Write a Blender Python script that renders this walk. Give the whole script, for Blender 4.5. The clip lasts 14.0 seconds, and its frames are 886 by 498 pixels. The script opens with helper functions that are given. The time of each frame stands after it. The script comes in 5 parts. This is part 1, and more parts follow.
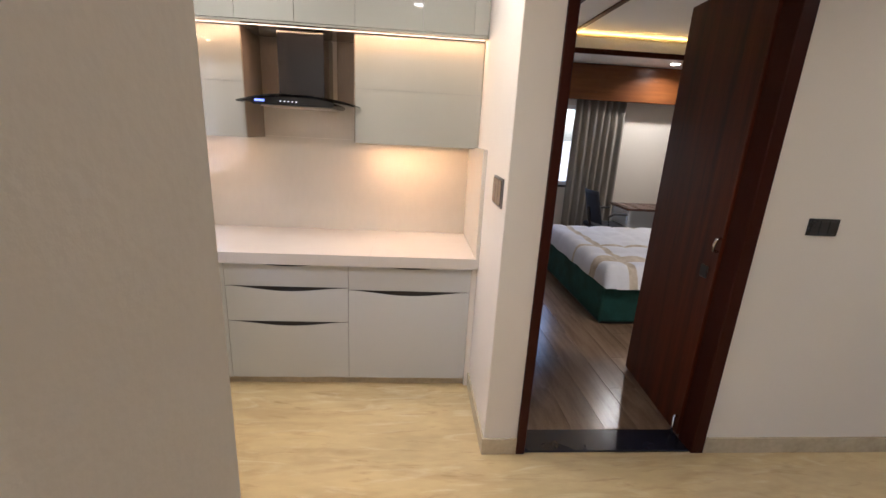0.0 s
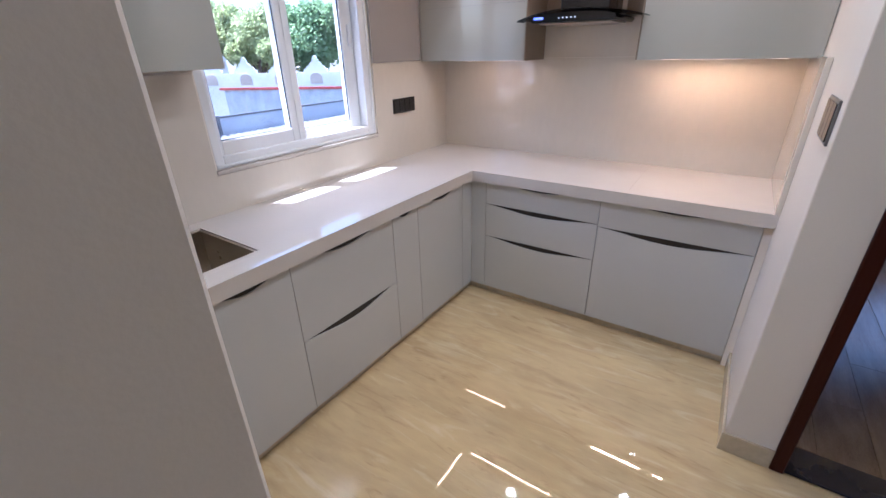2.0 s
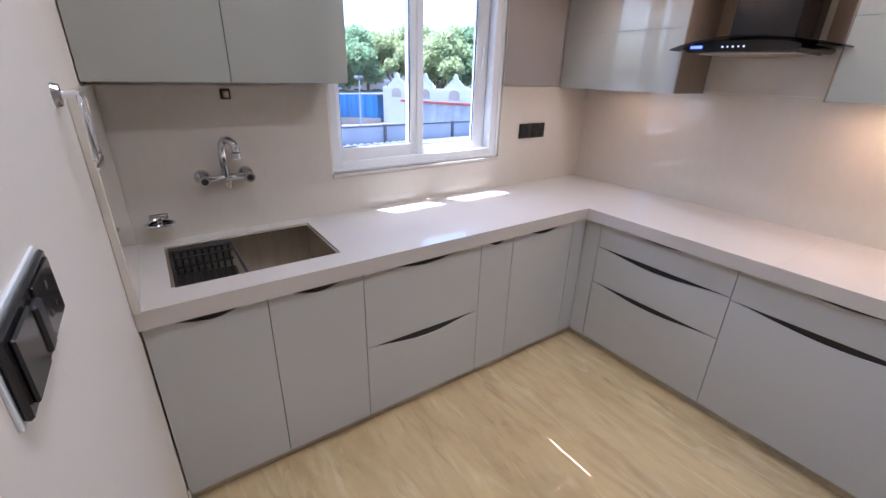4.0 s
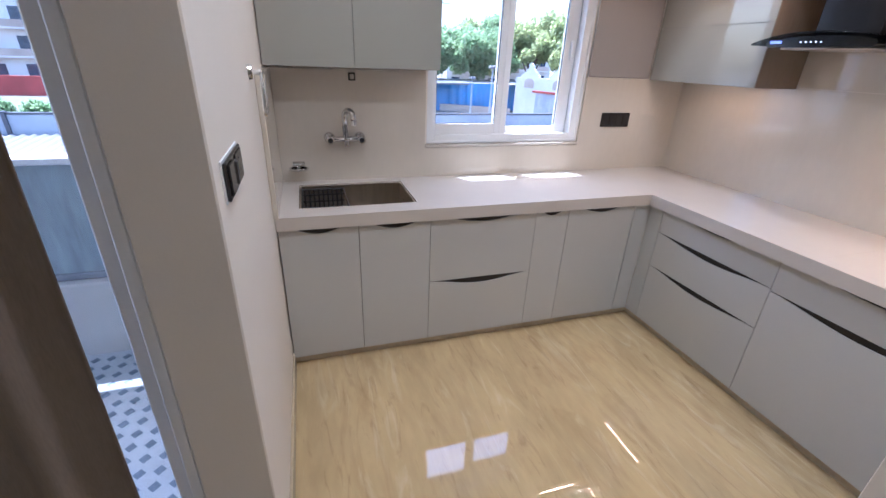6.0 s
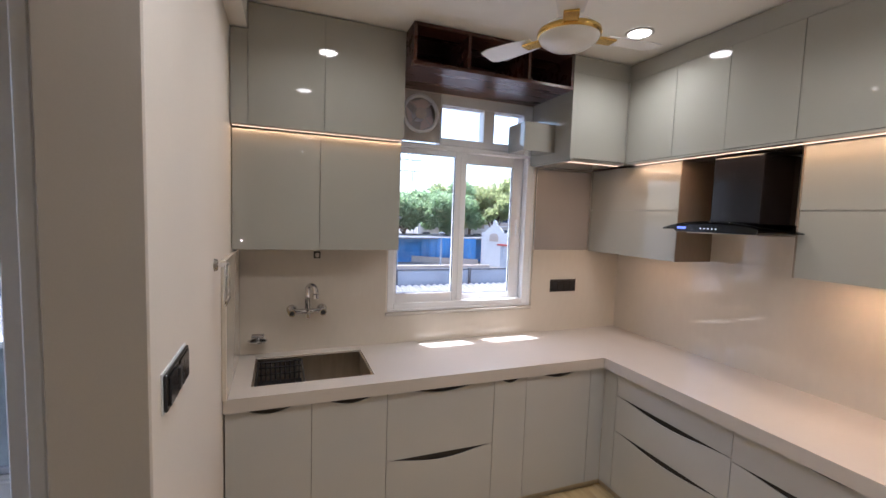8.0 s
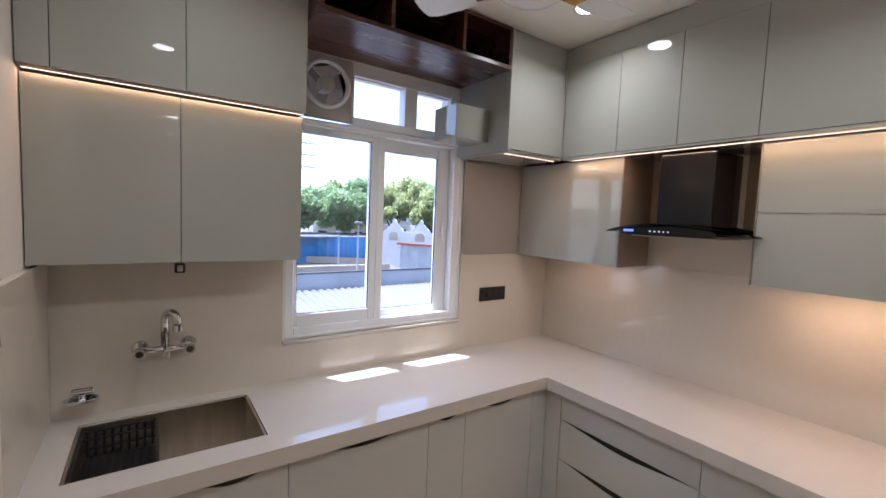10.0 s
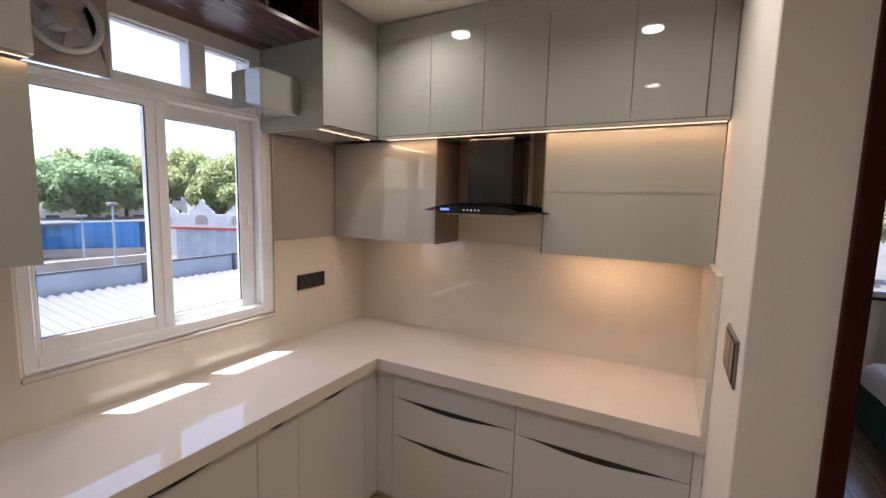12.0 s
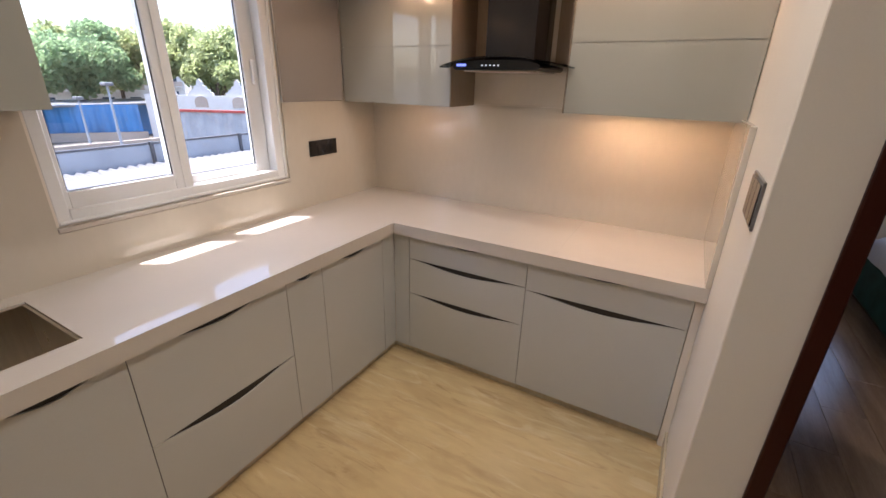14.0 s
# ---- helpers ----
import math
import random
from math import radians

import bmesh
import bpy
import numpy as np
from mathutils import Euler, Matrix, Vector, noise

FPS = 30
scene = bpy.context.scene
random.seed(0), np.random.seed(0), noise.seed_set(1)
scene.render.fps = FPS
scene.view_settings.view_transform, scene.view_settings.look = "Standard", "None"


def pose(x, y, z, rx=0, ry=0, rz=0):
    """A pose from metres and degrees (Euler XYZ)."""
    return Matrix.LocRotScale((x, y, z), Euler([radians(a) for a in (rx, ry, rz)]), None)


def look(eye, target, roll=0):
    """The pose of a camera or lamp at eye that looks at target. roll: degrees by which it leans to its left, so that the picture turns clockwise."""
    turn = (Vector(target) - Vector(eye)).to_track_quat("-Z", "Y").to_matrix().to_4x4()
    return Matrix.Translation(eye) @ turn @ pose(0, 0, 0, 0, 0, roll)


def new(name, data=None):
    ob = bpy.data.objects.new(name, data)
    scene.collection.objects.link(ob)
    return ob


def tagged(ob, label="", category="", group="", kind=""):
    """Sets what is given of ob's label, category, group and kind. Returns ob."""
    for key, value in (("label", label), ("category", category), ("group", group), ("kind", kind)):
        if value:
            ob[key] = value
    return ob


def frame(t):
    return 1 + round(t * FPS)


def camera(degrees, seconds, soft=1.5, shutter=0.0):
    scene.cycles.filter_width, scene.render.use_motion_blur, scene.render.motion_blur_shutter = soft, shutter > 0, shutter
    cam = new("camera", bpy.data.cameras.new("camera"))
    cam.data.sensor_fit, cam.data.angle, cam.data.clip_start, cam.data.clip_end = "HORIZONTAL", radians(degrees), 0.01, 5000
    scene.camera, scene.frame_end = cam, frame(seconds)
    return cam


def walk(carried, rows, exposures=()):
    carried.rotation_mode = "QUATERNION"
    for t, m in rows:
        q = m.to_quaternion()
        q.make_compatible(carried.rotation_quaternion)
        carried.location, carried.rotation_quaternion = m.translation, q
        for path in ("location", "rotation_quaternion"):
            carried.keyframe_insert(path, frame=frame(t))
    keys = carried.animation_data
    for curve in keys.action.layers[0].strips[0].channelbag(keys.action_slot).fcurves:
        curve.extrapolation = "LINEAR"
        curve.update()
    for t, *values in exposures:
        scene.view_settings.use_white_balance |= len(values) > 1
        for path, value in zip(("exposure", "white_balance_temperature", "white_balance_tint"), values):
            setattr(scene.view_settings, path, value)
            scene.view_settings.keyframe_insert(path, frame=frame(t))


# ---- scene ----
cam = camera(93.1, 14.0)
PATH = [
    (0, (0.203, 0.123, 1.597), (0.36, 2.043, 1.06), 3.1),
    (0.5, (0.287, 0.144, 1.62), (0.087, 2.027, 0.978), -4.5),
    (1, (0.346, 0.181, 1.572), (-0.36, 1.885, 0.799), -3.0),
    (1.5, (0.368, 0.209, 1.575), (-0.616, 1.75, 0.766), -1.6),
    (2, (0.365, 0.219, 1.571), (-0.662, 1.706, 0.716), -1.4),
    (2.5, (0.368, 0.214, 1.57), (-0.508, 1.791, 0.705), -1.7),
    (3, (0.399, 0.256, 1.582), (-0.434, 1.887, 0.777), -1.5),
    (3.5, (0.449, 0.414, 1.566), (-0.785, 1.805, 0.83), 1.2),
    (4, (0.474, 0.471, 1.579), (-1.038, 1.526, 0.803), 1.5),
    (4.2, (0.471, 0.466, 1.563), (-1.093, 1.442, 0.786), 0.7),
    (6.3, (1.046, 0.512, 1.605), (-0.71, 1.036, 0.805), 2.4),
    (6.5, (1.044, 0.506, 1.625), (-0.744, 1.054, 0.916), 2.8),
    (7, (1.074, 0.549, 1.712), (-0.782, 1.126, 1.242), 2.6),
    (7.5, (1.086, 0.554, 1.737), (-0.791, 1.195, 1.477), 2.4),
    (7.7, (1.1, 0.558, 1.74), (-0.773, 1.227, 1.537), 2.0),
    (9.8, (0.639, 0.676, 1.707), (-1.056, 1.729, 1.573), 3.7),
    (10, (0.569, 0.671, 1.74), (-1.066, 1.814, 1.593), 2.4),
    (10.5, (0.434, 0.64, 1.749), (-1.038, 1.986, 1.603), 2.2),
    (11, (0.375, 0.59, 1.742), (-0.889, 2.132, 1.594), 2.0),
    (11.5, (0.409, 0.63, 1.744), (-0.658, 2.314, 1.582), 1.8),
    (12, (0.423, 0.652, 1.76), (-0.515, 2.404, 1.535), 1.4),
    (12.5, (0.43, 0.656, 1.73), (-0.471, 2.41, 1.396), 1.2),
    (13, (0.433, 0.656, 1.698), (-0.465, 2.38, 1.226), 1.2),
    (13.5, (0.43, 0.644, 1.67), (-0.468, 2.323, 1.058), 1.2),
    (14, (0.407, 0.622, 1.633), (-0.497, 2.246, 0.895), 1.4),
]
EXPOSURES = [(0, 3.92, 5600, 15), (0.7, 3.84, 4800, 16), (1.5, 3.58, 4800, 18), (4.2, 3.52, 4800, 18), (6.5, 3.62, 4800, 17), (7.5, 3.27, 5450, 17), (10, 3.12, 5200, 16), (12, 3.04, 5750, 17), (14, 3.26, 5850, 17)]
walk(cam, [(t, look(eye, target, roll)) for t, eye, target, roll in PATH], EXPOSURES)

# ---- world and sun ----
SUN = Vector((-0.28, -0.17, 1.0)).normalized()
world = bpy.data.worlds.new("world")
scene.world = world
world.use_nodes = True
sky = world.node_tree.nodes.new("ShaderNodeTexSky")
sky.sky_type, sky.sun_disc = "NISHITA", False
sky.sun_elevation, sky.sun_rotation = math.asin(SUN.z), math.atan2(SUN.x, SUN.y)
sky.dust_density, sky.air_density = 3.0, 1.2
world.node_tree.links.new(sky.outputs[0], world.node_tree.nodes["Background"].inputs[0])
world.node_tree.nodes["Background"].inputs[1].default_value = 0.064
sun = new("sun", bpy.data.lights.new("sun", "SUN"))
sun.data.energy, sun.data.angle, sun.data.color = 1.5, radians(0.6), (1.0, 0.95, 0.87)
sun.matrix_world = look(SUN * 30, (0, 0, 0))

# lamp strengths, in watts
DOWNLIGHT, LED_METRE, COVE_METRE = 0.58, 0.21, 0.18
WARM, WHITE = (1.0, 0.59, 0.30), (1.0, 0.90, 0.74)


# ---- materials ----
def mat(name, col, rough=0.5, metal=0.0, vary=0.06, scale=3.0, fine=60.0, bump=0.02, rvary=0.06, coat=0.0, stretch=(1, 1, 1), col2=None, spec=0.5):
    m = bpy.data.materials.new(name)
    m.use_nodes = True
    nt = m.node_tree
    b = nt.nodes["Principled BSDF"]
    link = nt.links.new
    tc = nt.nodes.new("ShaderNodeTexCoord")
    mp = nt.nodes.new("ShaderNodeMapping")
    mp.inputs["Scale"].default_value = stretch
    link(tc.outputs["Object"], mp.inputs[0])
    n1 = nt.nodes.new("ShaderNodeTexNoise")
    n1.inputs["Scale"].default_value, n1.inputs["Detail"].default_value = scale, 5
    n2 = nt.nodes.new("ShaderNodeTexNoise")
    n2.inputs["Scale"].default_value, n2.inputs["Detail"].default_value = fine, 3
    link(mp.outputs[0], n1.inputs["Vector"])
    link(mp.outputs[0], n2.inputs["Vector"])
    mixv = nt.nodes.new("ShaderNodeMath")
    mixv.operation = "MULTIPLY_ADD"
    link(n2.outputs[0], mixv.inputs[0])
    mixv.inputs[1].default_value = 0.35
    link(n1.outputs[0], mixv.inputs[2])
    rmp = nt.nodes.new("ShaderNodeMapRange")
    rmp.inputs["From Min"].default_value, rmp.inputs["From Max"].default_value = 0.45, 0.9
    link(mixv.outputs[0], rmp.inputs[0])
    mx = nt.nodes.new("ShaderNodeMix")
    mx.data_type = "RGBA"
    c2 = col2 or tuple(max(0.0, c * (1 - 2 * vary)) for c in col)
    c1 = col if col2 else tuple(min(1.0, c * (1 + vary)) for c in col)
    mx.inputs["A"].default_value, mx.inputs["B"].default_value = (*c1, 1), (*c2, 1)
    link(rmp.outputs[0], mx.inputs[0])
    link(mx.outputs["Result"], b.inputs["Base Color"])
    rr = nt.nodes.new("ShaderNodeMapRange")
    rr.inputs["To Min"].default_value, rr.inputs["To Max"].default_value = max(0.0, rough - rvary), min(1.0, rough + rvary)
    link(n1.outputs[0], rr.inputs[0])
    link(rr.outputs[0], b.inputs["Roughness"])
    b.inputs["Metallic"].default_value = metal
    b.inputs["Specular IOR Level"].default_value = spec
    b.inputs["Coat Weight"].default_value = coat
    b.inputs["Coat Roughness"].default_value = 0.03
    if bump:
        bp = nt.nodes.new("ShaderNodeBump")
        bp.inputs["Strength"].default_value, bp.inputs["Distance"].default_value = bump, 0.01
        link(n2.outputs[0], bp.inputs["Height"])
        link(bp.outputs[0], b.inputs["Normal"])
    return m


def glow(name, col, power):
    m = bpy.data.materials.new(name)
    m.use_nodes = True
    b = m.node_tree.nodes["Principled BSDF"]
    b.inputs["Base Color"].default_value = (0.8, 0.8, 0.8, 1)
    b.inputs["Emission Color"].default_value, b.inputs["Emission Strength"].default_value = (*col, 1), power
    return m


def clear_glass(name, tint=(1, 1, 1), gloss=0.08, rough=0.0):
    m = bpy.data.materials.new(name)
    m.use_nodes = True
    nt = m.node_tree
    out = nt.nodes["Material Output"]
    nt.nodes.remove(nt.nodes["Principled BSDF"])
    tr, gl, mx = (nt.nodes.new(k) for k in ("ShaderNodeBsdfTransparent", "ShaderNodeBsdfGlossy", "ShaderNodeMixShader"))
    tr.inputs[0].default_value = (*tint, 1)
    gl.inputs["Roughness"].default_value = rough
    mx.inputs[0].default_value = gloss / 2
    nt.links.new(tr.outputs[0], mx.inputs[1])
    nt.links.new(gl.outputs[0], mx.inputs[2])
    nt.links.new(mx.outputs[0], out.inputs[0])
    return m


def marble_floor():
    """Polished cream travertine with long thin streaks along x."""
    m = mat("floor_marble", (0.58, 0.44, 0.225), 0.025, vary=0.10, scale=2.0, fine=14, bump=0.0, rvary=0.01, stretch=(0.6, 2.0, 1), spec=0.6, coat=0.6)
    nt = m.node_tree
    b = nt.nodes["Principled BSDF"]
    src = b.inputs["Base Color"].links[0].from_socket
    tc = nt.nodes.new("ShaderNodeTexCoord")
    # (scale along x and y, distortion, low, high, colour, strength)
    for sx, sy, warp, low, high, col, amount in ((1.5, 6.0, 1.7, 0.50, 0.74, (0.33, 0.21, 0.09), 0.42), (3.2, 19.0, 1.3, 0.57, 0.72, (0.25, 0.15, 0.065), 0.42), (2.0, 11.0, 1.5, 0.55, 0.78, (0.74, 0.64, 0.43), 0.55)):
        mp = nt.nodes.new("ShaderNodeMapping")
        mp.inputs["Scale"].default_value, mp.inputs["Rotation"].default_value = (sx, sy, 1), (0, 0, 0.05)
        mp.inputs["Location"].default_value = (sx * 3.1, sy * 1.7, 0)
        nt.links.new(tc.outputs["Object"], mp.inputs[0])
        wv = nt.nodes.new("ShaderNodeTexNoise")
        wv.inputs["Scale"].default_value, wv.inputs["Detail"].default_value, wv.inputs["Distortion"].default_value = 1.0, 7, warp
        wv.inputs["Roughness"].default_value = 0.6
        nt.links.new(mp.outputs[0], wv.inputs["Vector"])
        rm = nt.nodes.new("ShaderNodeMapRange")
        rm.inputs["From Min"].default_value, rm.inputs["From Max"].default_value = low, high
        rm.inputs["To Max"].default_value = amount
        nt.links.new(wv.outputs[0], rm.inputs[0])
        mx = nt.nodes.new("ShaderNodeMix")
        mx.data_type = "RGBA"
        mx.inputs["B"].default_value = (*col, 1)
        nt.links.new(rm.outputs[0], mx.inputs[0])
        nt.links.new(src, mx.inputs["A"])
        src = mx.outputs["Result"]
    nt.links.new(src, b.inputs["Base Color"])
    return m


def per_piece(m, low=0.8, high=1.15):
    """Lets each object of the material differ a little in tone."""
    nt = m.node_tree
    b = nt.nodes["Principled BSDF"]
    src = b.inputs["Base Color"].links[0].from_socket
    oi, rm, hs = nt.nodes.new("ShaderNodeObjectInfo"), nt.nodes.new("ShaderNodeMapRange"), nt.nodes.new("ShaderNodeHueSaturation")
    rm.inputs["To Min"].default_value, rm.inputs["To Max"].default_value = low, high
    nt.links.new(oi.outputs["Random"], rm.inputs[0])
    nt.links.new(rm.outputs[0], hs.inputs["Value"])
    nt.links.new(src, hs.inputs["Color"])
    nt.links.new(hs.outputs[0], b.inputs["Base Color"])
    return m


def leafy(name, a, b_):
    m = mat(name, a, 0.6, vary=0.2, scale=0.8, fine=8, bump=0.0, col2=b_)
    nt = m.node_tree
    b = nt.nodes["Principled BSDF"]
    through_leaf = nt.nodes.new("ShaderNodeBsdfTranslucent")
    nt.links.new(b.inputs["Base Color"].links[0].from_socket, through_leaf.inputs[0])
    mix = nt.nodes.new("ShaderNodeMixShader")
    mix.inputs[0].default_value = 0.65
    nt.links.new(b.outputs[0], mix.inputs[1])
    nt.links.new(through_leaf.outputs[0], mix.inputs[2])
    nt.links.new(mix.outputs[0], nt.nodes["Material Output"].inputs[0])
    return m


M_WALL = mat("wall_paint", (0.74, 0.68, 0.60), 0.55, vary=0.02, scale=1.2, fine=180, bump=0.03)
M_CEIL = mat("ceiling_paint", (0.80, 0.78, 0.72), 0.6, vary=0.02, scale=1.0, fine=150, bump=0.02)
M_FLOOR = marble_floor()
M_SKIRT = mat("skirting_marble", (0.52, 0.44, 0.31), 0.2, vary=0.1, scale=5, fine=40, bump=0.0)
M_SPLASH = mat("backsplash_tile", (0.61, 0.555, 0.465), 0.010, vary=0.03, scale=1.5, fine=30, bump=0.0, rvary=0.003, stretch=(1, 1, 0.4), spec=0.9)
M_QUARTZ = mat("counter_quartz", (0.56, 0.515, 0.46), 0.025, vary=0.015, scale=4, fine=260, bump=0.0, rvary=0.004, spec=0.6)
M_BASE = mat("cabinet_satin_grey", (0.51, 0.51, 0.49), 0.24, vary=0.02, scale=0.8, fine=220, bump=0.01)
M_GLOSS = mat("cabinet_gloss_grey", (0.34, 0.335, 0.295), 0.035, vary=0.015, scale=0.8, fine=200, bump=0.0, rvary=0.01, coat=0.6)
M_TAUPE = mat("taupe_laminate", (0.34, 0.315, 0.30), 0.22, vary=0.03, scale=1.0, fine=180, bump=0.01)
M_CARCASS = mat("cabinet_carcass", (0.30, 0.29, 0.27), 0.5, vary=0.04)
M_HANDLE = mat("black_profile", (0.02, 0.018, 0.018), 0.35, metal=0.3, vary=0.1)
M_BRONZE = mat("bronze_laminate", (0.25, 0.20, 0.15), 0.2, vary=0.08, scale=2, fine=90, bump=0.01, stretch=(1, 1, 0.2))
M_WALNUT = mat("walnut_veneer", (0.085, 0.032, 0.02), 0.28, vary=0.2, scale=3, fine=26, bump=0.02, stretch=(6, 0.6, 6), col2=(0.045, 0.016, 0.011))
M_TEAK = mat("door_wood", (0.036, 0.008, 0.005), 0.36, vary=0.2, scale=2.2, fine=30, bump=0.0, rvary=0.03, spec=0.12, stretch=(7, 7, 0.4), col2=(0.036, 0.008, 0.004))
M_DOORLEAF = mat("door_leaf_veneer", (0.125, 0.024, 0.007), 0.3, vary=0.2, scale=2.2, fine=30, bump=0.0, rvary=0.03, spec=0.25, stretch=(7, 7, 0.4), col2=(0.030, 0.007, 0.003))
M_PELMET = mat("pelmet_wood", (0.17, 0.058, 0.016), 0.25, vary=0.2, scale=2.5, fine=22, bump=0.01, stretch=(0.6, 6, 8), col2=(0.11, 0.035, 0.010))
M_UPVC = mat("white_upvc", (0.80, 0.81, 0.82), 0.3, vary=0.02, scale=4, fine=90, bump=0.0)
M_ALU = mat("aluminium", (0.6, 0.6, 0.6), 0.35, metal=1.0, vary=0.05)
M_CHROME = mat("chrome", (0.72, 0.72, 0.73), 0.08, metal=1.0, vary=0.02, bump=0.0, rvary=0.03)
M_STEEL = mat("brushed_steel", (0.62, 0.555, 0.46), 0.30, metal=1.0, vary=0.06, scale=4, fine=160, bump=0.02, stretch=(1, 12, 1))
M_BLACK = mat("black_enamel", (0.010, 0.010, 0.012), 0.14, vary=0.1, bump=0.0, rvary=0.03)
M_PLASTIC = mat("black_plastic", (0.014, 0.013, 0.014), 0.35, vary=0.1)
M_SWITCH = mat("dark_switch_glass", (0.02, 0.018, 0.018), 0.15, vary=0.1, bump=0.0)
M_GREYSW = mat("grey_switch_rocker", (0.13, 0.12, 0.11), 0.3, vary=0.05)
M_GRANITE = mat("black_granite", (0.012, 0.012, 0.02), 0.25, vary=0.08, scale=6, fine=60, bump=0.0, spec=0.3)
M_PLANK = per_piece(mat("plank_tile", (0.27, 0.18, 0.115), 0.2, vary=0.2, scale=2.2, fine=30, bump=0.02, stretch=(7, 0.7, 1), col2=(0.14, 0.087, 0.055)))
M_GROUT = mat("dark_grout", (0.07, 0.05, 0.036), 0.8, vary=0.1)
M_VELVET = mat("green_velvet", (0.008, 0.062, 0.050), 0.85, vary=0.25, scale=6, fine=120, bump=0.06)
M_QUILT = mat("white_quilt", (0.68, 0.68, 0.72), 0.85, vary=0.03, scale=9, fine=160, bump=0.12)
M_QBAND = mat("beige_quilt_band", (0.54, 0.46, 0.36), 0.85, vary=0.15, scale=14, fine=160, bump=0.1)
M_CURTAIN = mat("grey_curtain", (0.30, 0.275, 0.24), 0.9, vary=0.08, scale=12, fine=260, bump=0.05, stretch=(1, 1, 0.15))
M_BROWNCURT = mat("brown_curtain", (0.26, 0.21, 0.17), 0.9, vary=0.12, scale=9, fine=260, bump=0.06, stretch=(1, 1, 0.15))
M_FABRIC = mat("black_mesh_fabric", (0.012, 0.013, 0.022), 0.8, vary=0.2, scale=60, fine=400, bump=0.1)
M_FANWHITE = mat("fan_enamel", (0.74, 0.74, 0.72), 0.22, vary=0.03, bump=0.0)
M_GOLD = mat("gold_trim", (0.75, 0.50, 0.14), 0.2, metal=1.0, vary=0.06, bump=0.0)
M_FANGREY = mat("exhaust_fan_plastic", (0.50, 0.46, 0.42), 0.4, vary=0.06)
M_LOUVRE = mat("louvre_plastic", (0.62, 0.50, 0.42), 0.45, vary=0.05)
M_GLASS = clear_glass("window_glass")
M_HOODGLASS = clear_glass("hood_glass", (0.35, 0.38, 0.4))
M_FROST = mat("frosted_railing_glass", (0.34, 0.40, 0.43), 0.25, vary=0.12, scale=6, fine=30, bump=0.0, stretch=(3, 3, 0.5))
M_LED = glow("led_warm", (1.0, 0.62, 0.38), 0.40)
M_LEDROUND = glow("led_white", (1.0, 0.90, 0.74), 1.8)
M_COVE = glow("cove_amber", (1.0, 0.50, 0.10), 0.38)
M_BLUELED = glow("hood_display", (0.08, 0.15, 1.0), 0.16)
M_WHITEDOT = glow("hood_button_light", (0.9, 0.95, 1.0), 0.12)
# outdoors
M_SHEET = mat("white_roof_sheet", (0.15, 0.15, 0.16), 0.55, vary=0.08, scale=1.2, fine=20, bump=0.0)
M_PARAPET = mat("blue_grey_panel", (0.34, 0.36, 0.39), 0.5, vary=0.08, scale=1.5, fine=20, bump=0.0)
M_POST = mat("dark_metal_post", (0.10, 0.10, 0.11), 0.5, metal=0.4, vary=0.1)
M_BLUE = mat("blue_painted_sheet", (0.05, 0.19, 0.42), 0.5, vary=0.15, scale=0.7, fine=6, bump=0.0)
M_BEIGEWALL = mat("beige_render", (0.40, 0.33, 0.27), 0.85, vary=0.12, scale=0.5, fine=6, bump=0.0)
M_WHITEWALL = mat("white_render", (0.60, 0.58, 0.55), 0.8, vary=0.08, scale=0.4, fine=5, bump=0.0)
M_REDWALL = mat("red_compound_wall", (0.34, 0.06, 0.05), 0.8, vary=0.15, scale=0.6, fine=5, bump=0.0)
M_WINDARK = mat("dark_window", (0.05, 0.07, 0.10), 0.15, vary=0.2, bump=0.0)
M_GROUND = mat("dusty_ground", (0.12, 0.11, 0.095), 0.9, vary=0.15, scale=0.15, fine=3, bump=0.0)
M_BARK = mat("bark", (0.12, 0.085, 0.06), 0.9, vary=0.2, scale=5, fine=30, bump=0.2)
M_LEAF = leafy("leaf_green", (0.29, 0.39, 0.21), (0.20, 0.30, 0.15))
M_LEAF2 = leafy("leaf_yellow_green", (0.42, 0.46, 0.22), (0.31, 0.36, 0.17))
M_BTILE = mat("balcony_pattern_tile", (0.45, 0.48, 0.50), 0.4, vary=0.1)
M_BTILE2 = mat("balcony_dark_tile", (0.13, 0.17, 0.21), 0.4, vary=0.1)

# ---- building helpers ----
ORIGIN = {}


def thing(name, at, label, category, group="", kind=""):
    e = new(name)
    e.empty_display_size = 0.05
    e.location = at
    ORIGIN[e] = Vector(at)
    return tagged(e, label, category, group, kind)


def part(name, bm, material, parent=None, label="", smooth=False):
    o = ORIGIN.get(parent, Vector((0, 0, 0)))
    bmesh.ops.translate(bm, verts=bm.verts, vec=-o)
    bmesh.ops.recalc_face_normals(bm, faces=bm.faces)
    me = bpy.data.meshes.new(name)
    if smooth:
        for f in bm.faces:
            f.smooth = True
    bm.to_mesh(me)
    bm.free()
    me.materials.append(material)
    ob = new(name, me)
    if parent:
        ob.parent = parent
        ORIGIN[ob] = o
    return tagged(ob, label)


